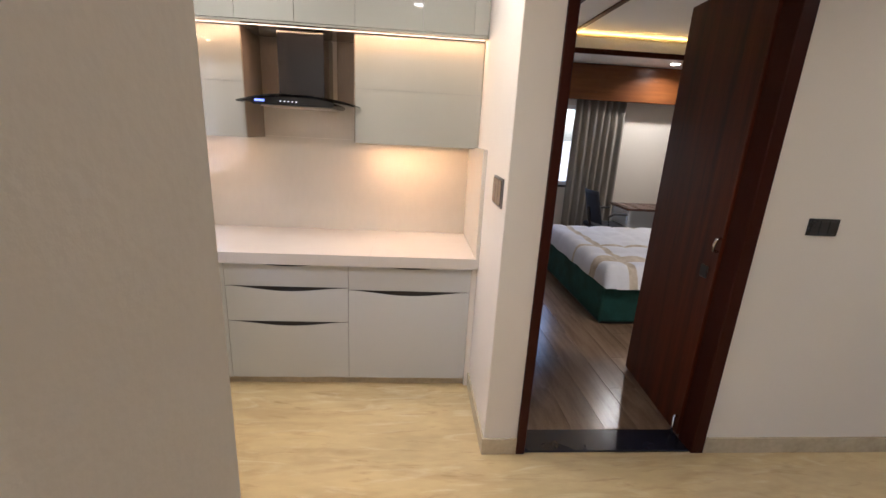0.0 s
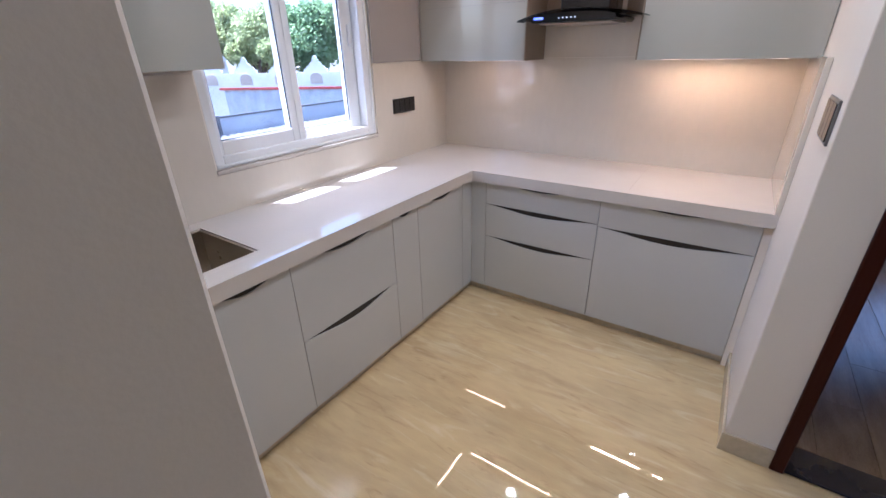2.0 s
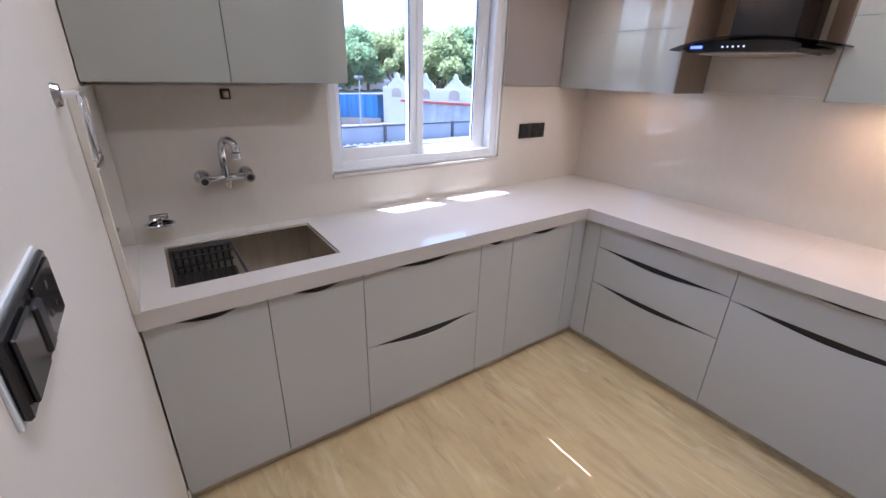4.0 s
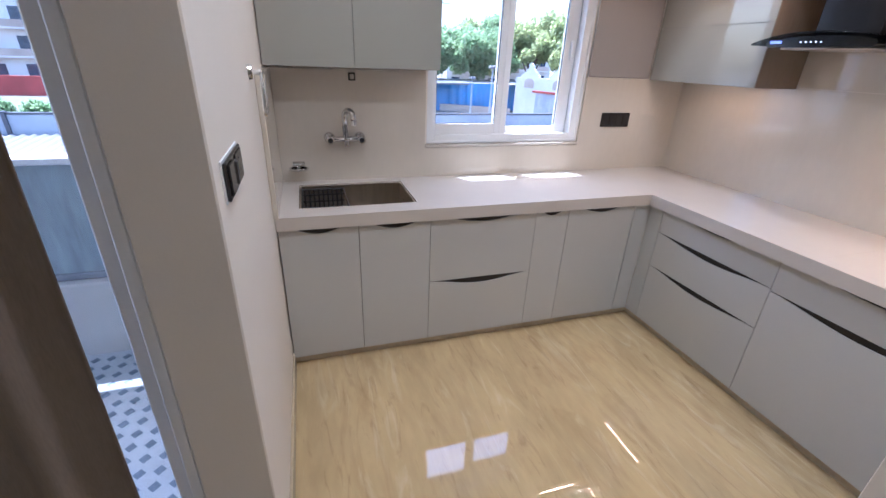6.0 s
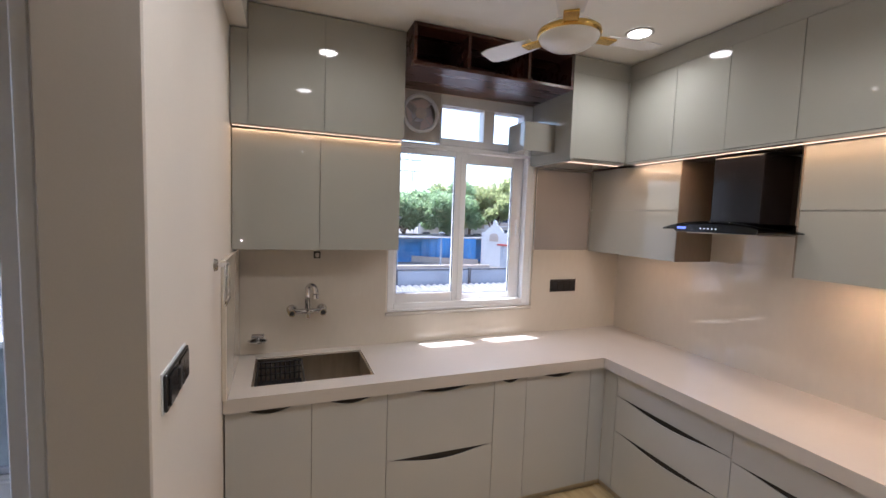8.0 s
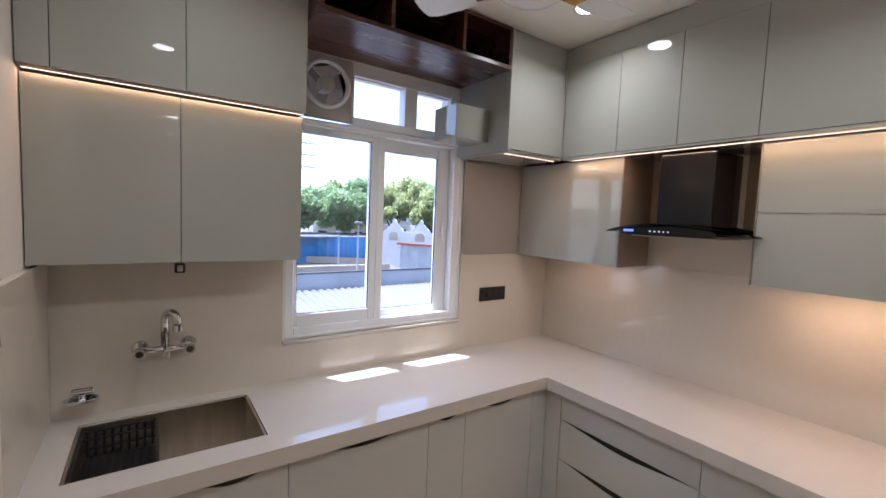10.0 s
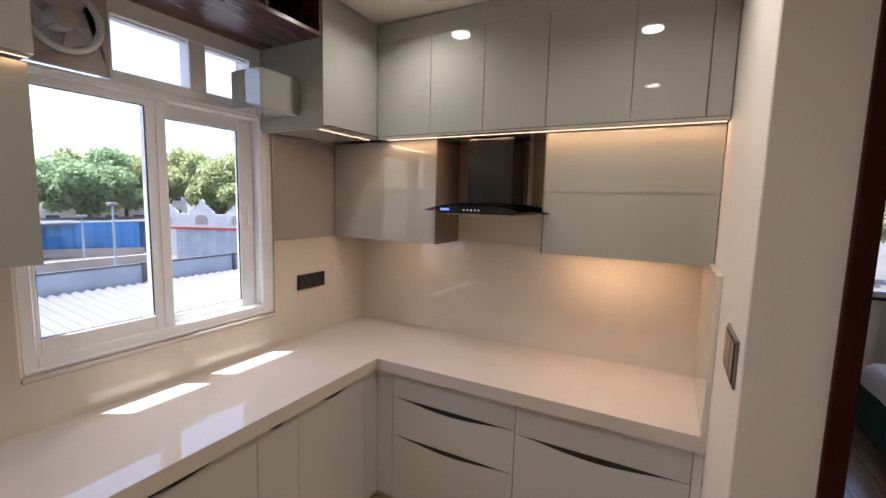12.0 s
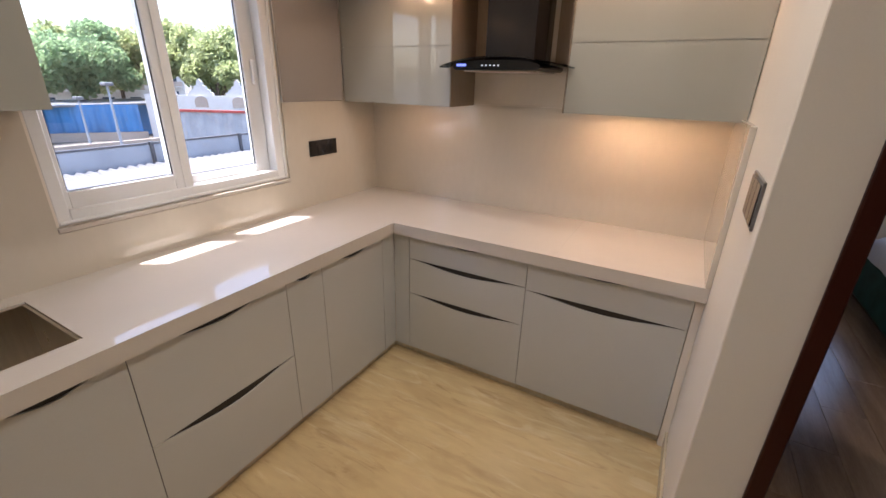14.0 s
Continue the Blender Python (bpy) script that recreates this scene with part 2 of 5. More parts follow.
def solo(name, bm, material, label, category, group="", kind="", smooth=False, origin=None):
    """A thing of one mesh, with its origin at its base."""
    lo = [min(v.co[i] for v in bm.verts) for i in range(3)]
    hi = [max(v.co[i] for v in bm.verts) for i in range(3)]
    at = Vector(origin or ((lo[0] + hi[0]) / 2, (lo[1] + hi[1]) / 2, lo[2]))
    bmesh.ops.translate(bm, verts=bm.verts, vec=-at)
    ob = part(name, bm, material, None, "", smooth)
    ob.location = at
    ORIGIN[ob] = at
    return tagged(ob, label, category, group, kind)


def add_box(bm, x0, x1, y0, y1, z0, z1, bevel=0.0, seg=1):
    m = Matrix.LocRotScale(((x0 + x1) / 2, (y0 + y1) / 2, (z0 + z1) / 2), None, (abs(x1 - x0), abs(y1 - y0), abs(z1 - z0)))
    r = bmesh.ops.create_cube(bm, size=1, matrix=m)
    if bevel:
        es = {e for v in r["verts"] for e in v.link_edges}
        bmesh.ops.bevel(bm, geom=list(es), offset=bevel, segments=seg, affect="EDGES", profile=0.5)
    return bm


def box(x0, x1, y0, y1, z0, z1, bevel=0.0, seg=1):
    return add_box(bmesh.new(), x0, x1, y0, y1, z0, z1, bevel, seg)


def add_cyl(bm, a, b, r, r2=None, n=16, caps=True):
    a, b = Vector(a), Vector(b)
    d = b - a
    m = Matrix.Translation((a + b) / 2) @ d.to_track_quat("Z", "Y").to_matrix().to_4x4()
    bmesh.ops.create_cone(bm, cap_ends=caps, segments=n, radius1=r, radius2=r if r2 is None else r2, depth=d.length, matrix=m)
    return bm


def cyl(a, b, r, r2=None, n=16):
    return add_cyl(bmesh.new(), a, b, r, r2, n)


def tube(points, r, n=10):
    """A round bar along points."""
    bm = bmesh.new()
    pts = [Vector(p) for p in points]
    rings = []
    for i, p in enumerate(pts):
        d = (pts[min(i + 1, len(pts) - 1)] - pts[max(i - 1, 0)]).normalized()
        q = d.to_track_quat("Z", "Y")
        rings.append([bm.verts.new(p + q @ Vector((r * math.cos(a), r * math.sin(a), 0))) for a in (2 * math.pi * k / n for k in range(n))])
    for a, b in zip(rings, rings[1:]):
        for k in range(n):
            bm.faces.new((a[k], a[(k + 1) % n], b[(k + 1) % n], b[k]))
    bm.faces.new(rings[0][::-1])
    bm.faces.new(rings[-1])
    return bm


def lathe(profile, centre, n=32):
    """Turned shape from (radius, height) pairs."""
    bm = bmesh.new()
    c = Vector(centre)
    rings = []
    for r, z in profile:
        rings.append([bm.verts.new(c + Vector((max(r, 1e-4) * math.cos(a), max(r, 1e-4) * math.sin(a), z))) for a in (2 * math.pi * k / n for k in range(n))])
    for a, b in zip(rings, rings[1:]):
        for k in range(n):
            bm.faces.new((a[k], a[(k + 1) % n], b[(k + 1) % n], b[k]))
    return bm


def outline(points, axis, p0, p1):
    """A flat outline of (u, z) pairs, given thickness from p0 to p1 along axis 'x' or 'y'."""
    bm = bmesh.new()
    put = (lambda u, z, p: (p, u, z)) if axis == "x" else (lambda u, z, p: (u, p, z))
    a = [bm.verts.new(put(u, z, p0)) for u, z in points]
    b = [bm.verts.new(put(u, z, p1)) for u, z in points]
    bm.faces.new(a)
    bm.faces.new(b[::-1])
    for i in range(len(points)):
        j = (i + 1) % len(points)
        bm.faces.new((a[i], a[j], b[j], b[i]))
    return bm


def panel(axis, p0, p1, u0, u1, z0, z1, bevel=0.0015):
    return box(p0, p1, u0, u1, z0, z1, bevel) if axis == "x" else box(u0, u1, p0, p1, z0, z1, bevel)


def wall_with_holes(axis, p0, p1, u0, u1, z0, z1, holes):
    """A wall as one mesh, cut into blocks round its openings (u0, u1, z0, z1)."""
    bm = bmesh.new()
    us = sorted({u0, u1, *[h[0] for h in holes], *[h[1] for h in holes]})
    zs = sorted({z0, z1, *[h[2] for h in holes], *[h[3] for h in holes]})
    solid = lambda i, j: 0 <= i < len(us) - 1 and 0 <= j < len(zs) - 1 and not any(
        h[0] <= (us[i] + us[i + 1]) / 2 <= h[1] and h[2] <= (zs[j] + zs[j + 1]) / 2 <= h[3] for h in holes)
    put = (lambda u, z, p: (p, u, z)) if axis == "x" else (lambda u, z, p: (u, p, z))
    vs = {}

    def v(i, j, k):
        if (i, j, k) not in vs:
            vs[i, j, k] = bm.verts.new(put(us[i], zs[j], (p0, p1)[k]))
        return vs[i, j, k]

    for i in range(len(us) - 1):
        for j in range(len(zs) - 1):
            if not solid(i, j):
                continue
            for k in (0, 1):
                bm.faces.new((v(i, j, k), v(i + 1, j, k), v(i + 1, j + 1, k), v(i, j + 1, k)))
            for (di, dj), (a, b) in {(-1, 0): ((i, j), (i, j + 1)), (1, 0): ((i + 1, j), (i + 1, j + 1)), (0, -1): ((i, j), (i + 1, j)), (0, 1): ((i, j + 1), (i + 1, j + 1))}.items():
                if not solid(i + di, j + dj):
                    bm.faces.new((v(*a, 0), v(*b, 0), v(*b, 1), v(*a, 1)))
    return bm


def structure(name, bm, material, label, category):
    return solo(name, bm, material, label, category, kind="structure")


# ---- plan ----
WX, NY, EX, SY = -1.60, 3.15, 0.614, 0.325      # kitchen wall faces
DY, PX = 1.918, 0.112                          # door wall face, pier end
CEIL = 2.775
TOP, CT = 0.88, 0.066                          # counter height and edge depth
CFX, CFY = -0.955, 2.479                       # counter front edges
BX, BY = -0.980, 2.516                         # base cabinet fronts
WIN = (1.224, 2.32, 1.085, 2.548)                # kitchen window opening
BFAR, BED_W, BED_E = 6.15, 0.80, 4.7           # bedroom

# ---- structure ----
bm = box(PX - 0.165, 4.8, -3.4, DY + 0.02, -0.12, 0.0)
add_box(bm, WX - 0.25, 0.79, DY + 0.02, 3.35, -0.12, 0.0)
add_box(bm, WX - 0.25, PX - 0.165, SY - 0.17, DY + 0.02, -0.12, 0.0)
structure("floor", bm, M_FLOOR, "polished cream marble floor with brown streaks", "floor")
structure("ceiling", box(WX - 0.25, 4.8, -3.4, NY + 0.2, CEIL, CEIL + 0.12), M_CEIL, "plain off-white painted ceiling", "ceiling")
structure("wall_west", wall_with_holes("x", WX - 0.25, WX, SY - 0.17, NY + 0.2, -0.1, CEIL, [WIN]), M_WALL, "cream painted kitchen wall round the window", "wall")
structure("wall_north", box(WX, BED_W, NY, NY + 0.2, -0.1, CEIL), M_WALL, "cream painted kitchen wall behind the cooker hood", "wall")
structure("wall_wing", box(EX, BED_W, DY, NY, -0.1, CEIL, 0.003), M_WALL, "cream painted wing wall beside the bedroom door", "wall")
structure("wall_south", box(WX, PX, SY - 0.17, SY, -0.1, CEIL, 0.004), M_WALL, "cream painted wall between kitchen and balcony", "wall")
structure("wall_door", wall_with_holes("y", DY, DY + 0.14, BED_W, 4.8, -0.1, CEIL, [(0.80, 1.792, -0.1, 2.42)]), M_WALL, "cream painted wall with the bedroom door opening", "wall")
structure("wall_balcony", wall_with_holes("x", PX - 0.165, PX, -3.4, SY - 0.171, -0.1, CEIL, [(-2.2, SY - 0.171, -0.1, 2.25)]), M_WALL, "cream painted wall over the balcony door", "wall")
structure("wall_living_south", box(PX - 0.165, 4.8, -3.6, -3.4, -0.1, CEIL), M_WALL, "plain cream painted living room wall", "wall")
structure("wall_living_east", box(4.8, 5.0, -3.6, 6.4, -0.1, CEIL), M_WALL, "plain cream painted living room wall", "wall")
structure("beam_east", box(0.535, EX - 0.002, 2.45, NY, 2.60, CEIL - 0.002), M_CEIL, "white plastered ceiling beam end", "beam")
structure("beam_south", box(WX + 0.002, PX - 0.01, SY + 0.002, 0.405, 2.64, CEIL - 0.002), M_CEIL, "white plastered ceiling beam along the wall", "beam")
# bedroom shell
structure("wall_bedroom_west", box(0.60, BED_W, NY + 0.2, 6.4, -0.1, CEIL), M_WALL, "cream painted bedroom wall", "wall")
structure("wall_bedroom_north", wall_with_holes("y", BFAR, BFAR + 0.25, BED_W, 4.8, -0.1, CEIL, [(1.35, 2.75, 0.94, 2.05)]), M_WALL, "cream painted bedroom wall with window", "wall")
bm = box(BED_W, 4.8, 5.25, BFAR, 2.57, 2.72)
add_box(bm, BED_W, 4.8, 2.03, 2.75, 2.57, 2.72)
add_box(bm, BED_W, 1.35, 2.75, 5.25, 2.57, 2.72)
add_box(bm, 4.1, 4.8, 2.75, 5.25, 2.57, 2.72)
structure("ceiling_border", bm, M_CEIL, "lowered white ceiling border of the bedroom", "ceiling")
structure("ceiling_bedroom", box(BED_W, 4.8, 3.36, 6.4, CEIL, CEIL + 0.12), M_CEIL, "white bedroom ceiling above the tray", "ceiling")
bm = box(1.35, 4.1, 5.21, 5.25, 2.545, 2.60, 0.004)
add_box(bm, 1.35, 1.39, 2.75, 5.21, 2.545, 2.60, 0.004)
structure("trim_tray", bm, M_TEAK, "dark wooden trim round the tray ceiling", "trim")
structure("trim_beam", box(1.95, 2.01, 2.75, 5.21, 2.76, CEIL - 0.002, 0.004), M_TEAK, "dark wooden strip on the tray ceiling", "trim")
structure("floor_bedroom", box(BED_W - 0.01, 4.8, DY + 0.021, 6.4, -0.12, -0.012), M_GROUT, "dark joint bed under the bedroom planks", "floor")
# skirtings
for n, (x0, x1, y0, y1, z1) in {"baseboard_wing": (EX - 0.012, 0.785, DY - 0.012, DY, 0.095), "baseboard_wing_side": (EX - 0.012, EX, DY, BY + 0.03, 0.095), "baseboard_door_wall": (1.813, 4.8, DY - 0.012, DY, 0.095),
                                "baseboard_south": (BX + 0.01, PX + 0.012, SY, SY + 0.012, 0.095), "baseboard_pier": (PX, PX + 0.012, SY - 0.16, SY, 0.095), "baseboard_bedroom": (BED_W, 4.8, BFAR - 0.012, BFAR, 0.09)}.items():
    structure(n, box(x0, x1, y0, y1, 0, z1, 0.002), M_SKIRT, "beige marble skirting along the wall", "baseboard")

# ---- kitchen windows ----
def bar_frame(parent, name, axis, p0, p1, u0, u1, z0, z1, w, material, wb=None, wt=None):
    """Four bars of a frame, each a part."""
    wb, wt = wb or w, wt or w
    for (a, b, c, d) in ((u0, u0 + w, z0, z1), (u1 - w, u1, z0, z1), (u0 + w, u1 - w, z0, z0 + wb), (u0 + w, u1 - w, z1 - wt, z1)):
        part(name, panel(axis, p0, p1, a, b, c, d, 0.004), material, parent)


def pane(parent, axis, p, u0, u1, z0, z1, material=None, label="clear window glass"):
    o = part("pane", panel(axis, p - 0.003, p + 0.003, u0, u1, z0, z1, 0), material or M_GLASS, parent, label)
    o.visible_shadow = False
    return o


win = thing("window_1", (WX, 1.77, 1.085), "white sliding kitchen window with fixed panes above", "window", kind="structure")
Y0, Y1, Z0, Z1 = WIN
TR = 2.215      # transom between the sliding part and the fixed panes
for a, b, c, d in ((Y0, Y0 + 0.045, Z0, TR), (Y1 - 0.066, Y1, Z0, TR), (Y0 + 0.045, Y1 - 0.066, Z0, Z0 + 0.058), (Y0 + 0.045, Y1 - 0.066, TR - 0.036, TR)):
    part("window_frame", panel("x", WX - 0.098, WX - 0.004, a, b, c, d, 0.004), M_UPVC, win)
part("inner_bead", panel("x", WX - 0.0045, WX + 0.004, Y1 - 0.020, Y1 - 0.002, Z0 + 0.004, TR - 0.004, 0.003), M_UPVC, win)
part("inner_bead", panel("x", WX - 0.0045, WX + 0.004, Y0 + 0.002, Y1 - 0.021, TR - 0.020, TR - 0.004, 0.003), M_UPVC, win)
part("inner_bead", panel("x", WX - 0.0045, WX + 0.004, Y0 + 0.002, Y1 - 0.021, Z0 + 0.004, Z0 + 0.020, 0.003), M_UPVC, win)
UY0, UYM0, UYM1, UY1_, UPZ0, UPZ1 = 1.572, 1.886, 1.968, 2.207, 2.258, 2.478
for a, b, c, d in ((1.563, UY0, TR + 0.001, Z1), (UY1_, Y1, TR + 0.001, Z1), (UY0, UY1_, TR + 0.001, UPZ0), (UY0, UY1_, UPZ1, Z1)):
    part("window_frame", panel("x", WX - 0.10, WX - 0.006, a, b, c, d, 0.003), M_UPVC, win)
part("mullion", panel("x", WX - 0.09, WX - 0.008, UYM0, UYM1, UPZ0, UPZ1, 0.004), M_UPVC, win)
for a, b in ((UY0, UYM0), (UYM1, UY1_)):
    pane(win, "x", WX - 0.06, a, b, UPZ0, UPZ1)
    for c in (UPZ0, UPZ1 - 0.008):
        part("glazing_bead", panel("x", WX - 0.05, WX - 0.03, a, b, c, c + 0.008, 0.001), M_UPVC, win)
# (stile, glass, glass, stile) along the wall, glass bottom and top, depth
for y0, g0, g1, y1, gz0, gz1, p in ((1.262, 1.286, 1.690, 1.772, 1.208, 2.145, -0.018), (1.702, 1.776, 2.166, 2.252, 1.184, 2.112, -0.062)):
    sash = part("sash", panel("x", WX + p - 0.035, WX + p, y0, g0, Z0 + 0.045, TR - 0.025, 0.003), M_UPVC, win, "white sliding sash")
    part("stile", panel("x", WX + p - 0.035, WX + p, g1, y1, Z0 + 0.045, TR - 0.025, 0.003), M_UPVC, sash)
    part("rail", panel("x", WX + p - 0.034, WX + p - 0.001, g0, g1, Z0 + 0.045, gz0, 0.003), M_UPVC, sash)
    part("rail", panel("x", WX + p - 0.034, WX + p - 0.001, g0, g1, gz1, TR - 0.025, 0.003), M_UPVC, sash)
    o = part("pane", panel("x", WX + p - 0.021, WX + p - 0.015, g0, g1, gz0, gz1, 0), M_GLASS, sash, "clear window glass")
    o.visible_shadow = False
    for a, b, c, d in ((g0, g1, gz0, gz0 + 0.004), (g0, g1, gz1 - 0.004, gz1), (g0, g0 + 0.004, gz0 + 0.004, gz1 - 0.004), (g1 - 0.004, g1, gz0 + 0.004, gz1 - 0.004)):
        part("seal", panel("x", WX + p - 0.014, WX + p - 0.008, a, b, c, d, 0), M_PLASTIC, sash, "thin dark rubber seal")
part("interlock", panel("x", WX - 0.017, WX - 0.012, 1.727, 1.735, Z0 + 0.05, TR - 0.03, 0.001), M_UPVC, win)
part("latch", panel("x", WX - 0.062, WX - 0.045, 2.205, 2.225, 1.60, 1.72, 0.004), M_UPVC, win, "small white latch")
part("window_sill", panel("x", WX - 0.02, WX + 0.016, Y0 - 0.01, Y1 + 0.01, Z0 - 0.02, Z0 - 0.001, 0.003), M_QUARTZ, win, "thin cream stone sill")
structure("window_jamb_outside", box(WX - 0.25, WX - 0.11, Y1 - 0.02, Y1 - 0.003, Z0, Z1), M_WHITEWALL, "rough white outer reveal of the window", "wall")
# added slab, never in view: its outer edge limits the sun patches' depth
structure("sunshade", box(-1.906, WX - 0.252, Y0 - 0.4, Y1 + 0.4, 2.60, 2.68), M_WHITEWALL, "unseen sunshade slab over the window, added to trim the sun patches", "sunshade")

# exhaust fan in the upper left of the window
fan = thing("exhaust_fan", (WX, 1.42, 2.225), "beige exhaust fan set in the upper window", "exhaust fan")
FC = Vector((WX - 0.03, 1.420, 2.402))
bm = bmesh.new()
outer = [(1.285, 2.225), (1.561, 2.225), (1.561, 2.545), (1.285, 2.545)]
ring = [(FC.y + 0.108 * math.cos(a), FC.z + 0.108 * math.sin(a)) for a in (2 * math.pi * (k + 0.5) / 32 - math.pi * 0.75 for k in range(32))]
va = [bm.verts.new((WX - 0.012, *p)) for p in outer]
vb = [bm.verts.new((WX - 0.012, *p)) for p in ring]
for k in range(32):
    bm.faces.new((vb[k], vb[(k + 1) % 32], va[k // 8]))
    if k % 8 == 7:
        bm.faces.new((vb[(k + 1) % 32], va[(k // 8 + 1) % 4], va[k // 8]))
r = bmesh.ops.extrude_face_region(bm, geom=bm.faces[:])
bmesh.ops.translate(bm, verts=[v for v in r["geom"] if isinstance(v, bmesh.types.BMVert)], vec=(-0.02, 0, 0))
part("mounting_board", bm, M_FANGREY, fan)
part("filler_board", panel("x", WX - 0.03, WX - 0.012, Y0, 1.284, 2.225, 2.545, 0), M_FANGREY, fan)
bm = lathe([(0.108, 0.0), (0.125, 0.004), (0.128, 0.012), (0.118, 0.022), (0.108, 0.024), (0.104, 0.0)], (0, 0, 0), 40)
bmesh.ops.transform(bm, matrix=Matrix.Translation((WX - 0.012, FC.y, FC.z)) @ Matrix.Rotation(radians(90), 4, "Y"), verts=bm.verts)
part("rim", bm, M_UPVC, fan, "pale round rim", smooth=True)
part("motor", cyl((WX - 0.06, FC.y, FC.z), (WX + 0.008, FC.y, FC.z), 0.045, 0.038, 24), M_FANGREY, fan, smooth=False)
for k in range(3):
    a = radians(20 + 120 * k)
    bm = bmesh.new()
    add_box(bm, -0.003, 0.003, 0.0, 0.105, -0.03, 0.03, 0.002)
    bmesh.ops.transform(bm, matrix=Matrix.Translation((WX - 0.055, FC.y, FC.z)) @ Matrix.Rotation(a, 4, "X") @ Matrix.Rotation(radians(30), 4, "Y"), verts=bm.verts)
    part("blade", bm, M_FANGREY, fan)
for k in range(8):
    z = FC.z - 0.1085 + 0.031 * k
    half = math.sqrt(0.145 ** 2 - (z - FC.z) ** 2)
    bm = bmesh.new()
    add_box(bm, -0.001, 0.001, -half, half, -0.0165, 0.0165, 0)
    bmesh.ops.transform(bm, matrix=Matrix.Translation((WX - 0.10, FC.y, z)) @ Matrix.Rotation(radians(14), 4, "Y"), verts=bm.verts)
    part("louvre", bm, M_LOUVRE, fan, "thin pinkish shutter louvre")
for k in range(4):
    a = radians(45 + 90 * k)
    part("guard_arm", tube([FC + Vector((0.035, 0.04 * math.cos(a), 0.04 * math.sin(a))), FC + Vector((0.03, 0.118 * math.cos(a), 0.118 * math.sin(a)))], 0.004, 8), M_FANGREY, fan)

# ---- backsplash, counter, sink ----
structure("backsplash_north", box(WX + 0.012, EX - 0.022, NY - 0.012, NY, TOP, 1.51), M_SPLASH, "glossy cream tiled backsplash", "backsplash")
structure("backsplash_west", wall_with_holes("x", WX + 0.001, WX + 0.012, SY + 0.022, NY, TOP, 1.507, [(Y0 - 0.012, Y1 + 0.005, Z0 - 0.022, 1.507)]), M_SPLASH, "glossy cream tiled backsplash under the window", "backsplash")
structure("backsplash_east", box(EX - 0.022, EX, CFY + 0.0, NY, TOP, 1.515, 0.003), M_SPLASH, "glossy cream tile panel at the counter end", "backsplash")
structure("backsplash_south", box(WX + 0.013, -0.935, SY, SY + 0.022, TOP, 1.515, 0.003), M_SPLASH, "glossy cream tile panel beside the sink", "backsplash")
structure("backsplash_hood", box(-0.80, -0.157, NY - 0.011, NY - 0.001, 1.512, 2.13), M_SPLASH, "glossy cream tiles behind the hood", "backsplash")

SX0, SX1, SY0, SY1 = -1.51, -1.078, 0.435, 1.037    # sink opening


def worktop():
    """The L-shaped top with the sink cut out and a deep rounded front edge."""
    bm = bmesh.new()
    x_cuts = [WX + 0.012, SX0, SX1, CFX, -0.0302]
    y_cuts = [SY + 0.001, SY0, SY1, CFY, NY - 0.012]
    filled = lambda i, j: 0 <= i < 4 and 0 <= j < 4 and not (i == 1 and j == 1) and (i < 3 or j == 3)
    vs = {}

    def v(i, j, k):
        if (i, j, k) not in vs:
            vs[i, j, k] = bm.verts.new((x_cuts[i], y_cuts[j], (TOP - CT, TOP)[k]))
        return vs[i, j, k]

    for i in range(4):
        for j in range(4):
            if not filled(i, j):
                continue
            for k in (0, 1):
                bm.faces.new((v(i, j, k), v(i + 1, j, k), v(i + 1, j + 1, k), v(i, j + 1, k)))
            for (di, dj), (a, b) in {(-1, 0): ((i, j), (i, j + 1)), (1, 0): ((i + 1, j), (i + 1, j + 1)), (0, -1): ((i, j), (i + 1, j)), (0, 1): ((i, j + 1), (i + 1, j + 1))}.items():
                if not filled(i + di, j + dj):
                    bm.faces.new((v(*a, 0), v(*b, 0), v(*b, 1), v(*a, 1)))
    es = [e for e in bm.edges if len(e.link_faces) == 2 and e.calc_face_angle(0) > 1.0 and any(v_.co.z > TOP - 0.001 for v_ in e.verts)]
    bmesh.ops.bevel(bm, geom=es, offset=0.004, segments=2, affect="EDGES", profile=0.5)
    return bm


counter = thing("worktop", (-1.2, 1.6, TOP - CT), "cream quartz L-shaped kitchen worktop with deep edge", "worktop")
part("slab", worktop(), M_QUARTZ, counter)
part("slab", box(-0.0300, EX - 0.001, CFY, NY - 0.012, TOP - CT, TOP, 0.0003), M_QUARTZ, counter)

sink = thing("sink", ((SX0 + SX1) / 2, (SY0 + SY1) / 2, TOP - 0.25), "brushed steel undermount kitchen sink in the worktop", "sink")
for n, b in {"wall_back": (SX0 + 0.001, SX0 + 0.004, SY0 + 0.001, SY1 - 0.001), "wall_front": (SX1 - 0.004, SX1 - 0.001, SY0 + 0.001, SY1 - 0.001),
             "wall_side": (SX0 + 0.004, SX1 - 0.004, SY0 + 0.001, SY0 + 0.004), "wall_end": (SX0 + 0.004, SX1 - 0.004, SY1 - 0.004, SY1 - 0.001)}.items():
    part("basin_" + n, box(*b, TOP - 0.24, TOP - 0.012), M_STEEL, sink)
part("basin_floor", box(SX0 + 0.001, SX1 - 0.001, SY0 + 0.001, SY1 - 0.001, TOP - 0.246, TOP - 0.24), M_STEEL, sink)
part("rim", wall_with_holes("x", 0, 0.004, SY0 + 0.0012, SY1 - 0.0012, SX0 + 0.0012, SX1 - 0.0012, [(SY0 + 0.010, SY1 - 0.010, SX0 + 0.010, SX1 - 0.010)]), M_STEEL, sink)
rim = sink.children[-1]
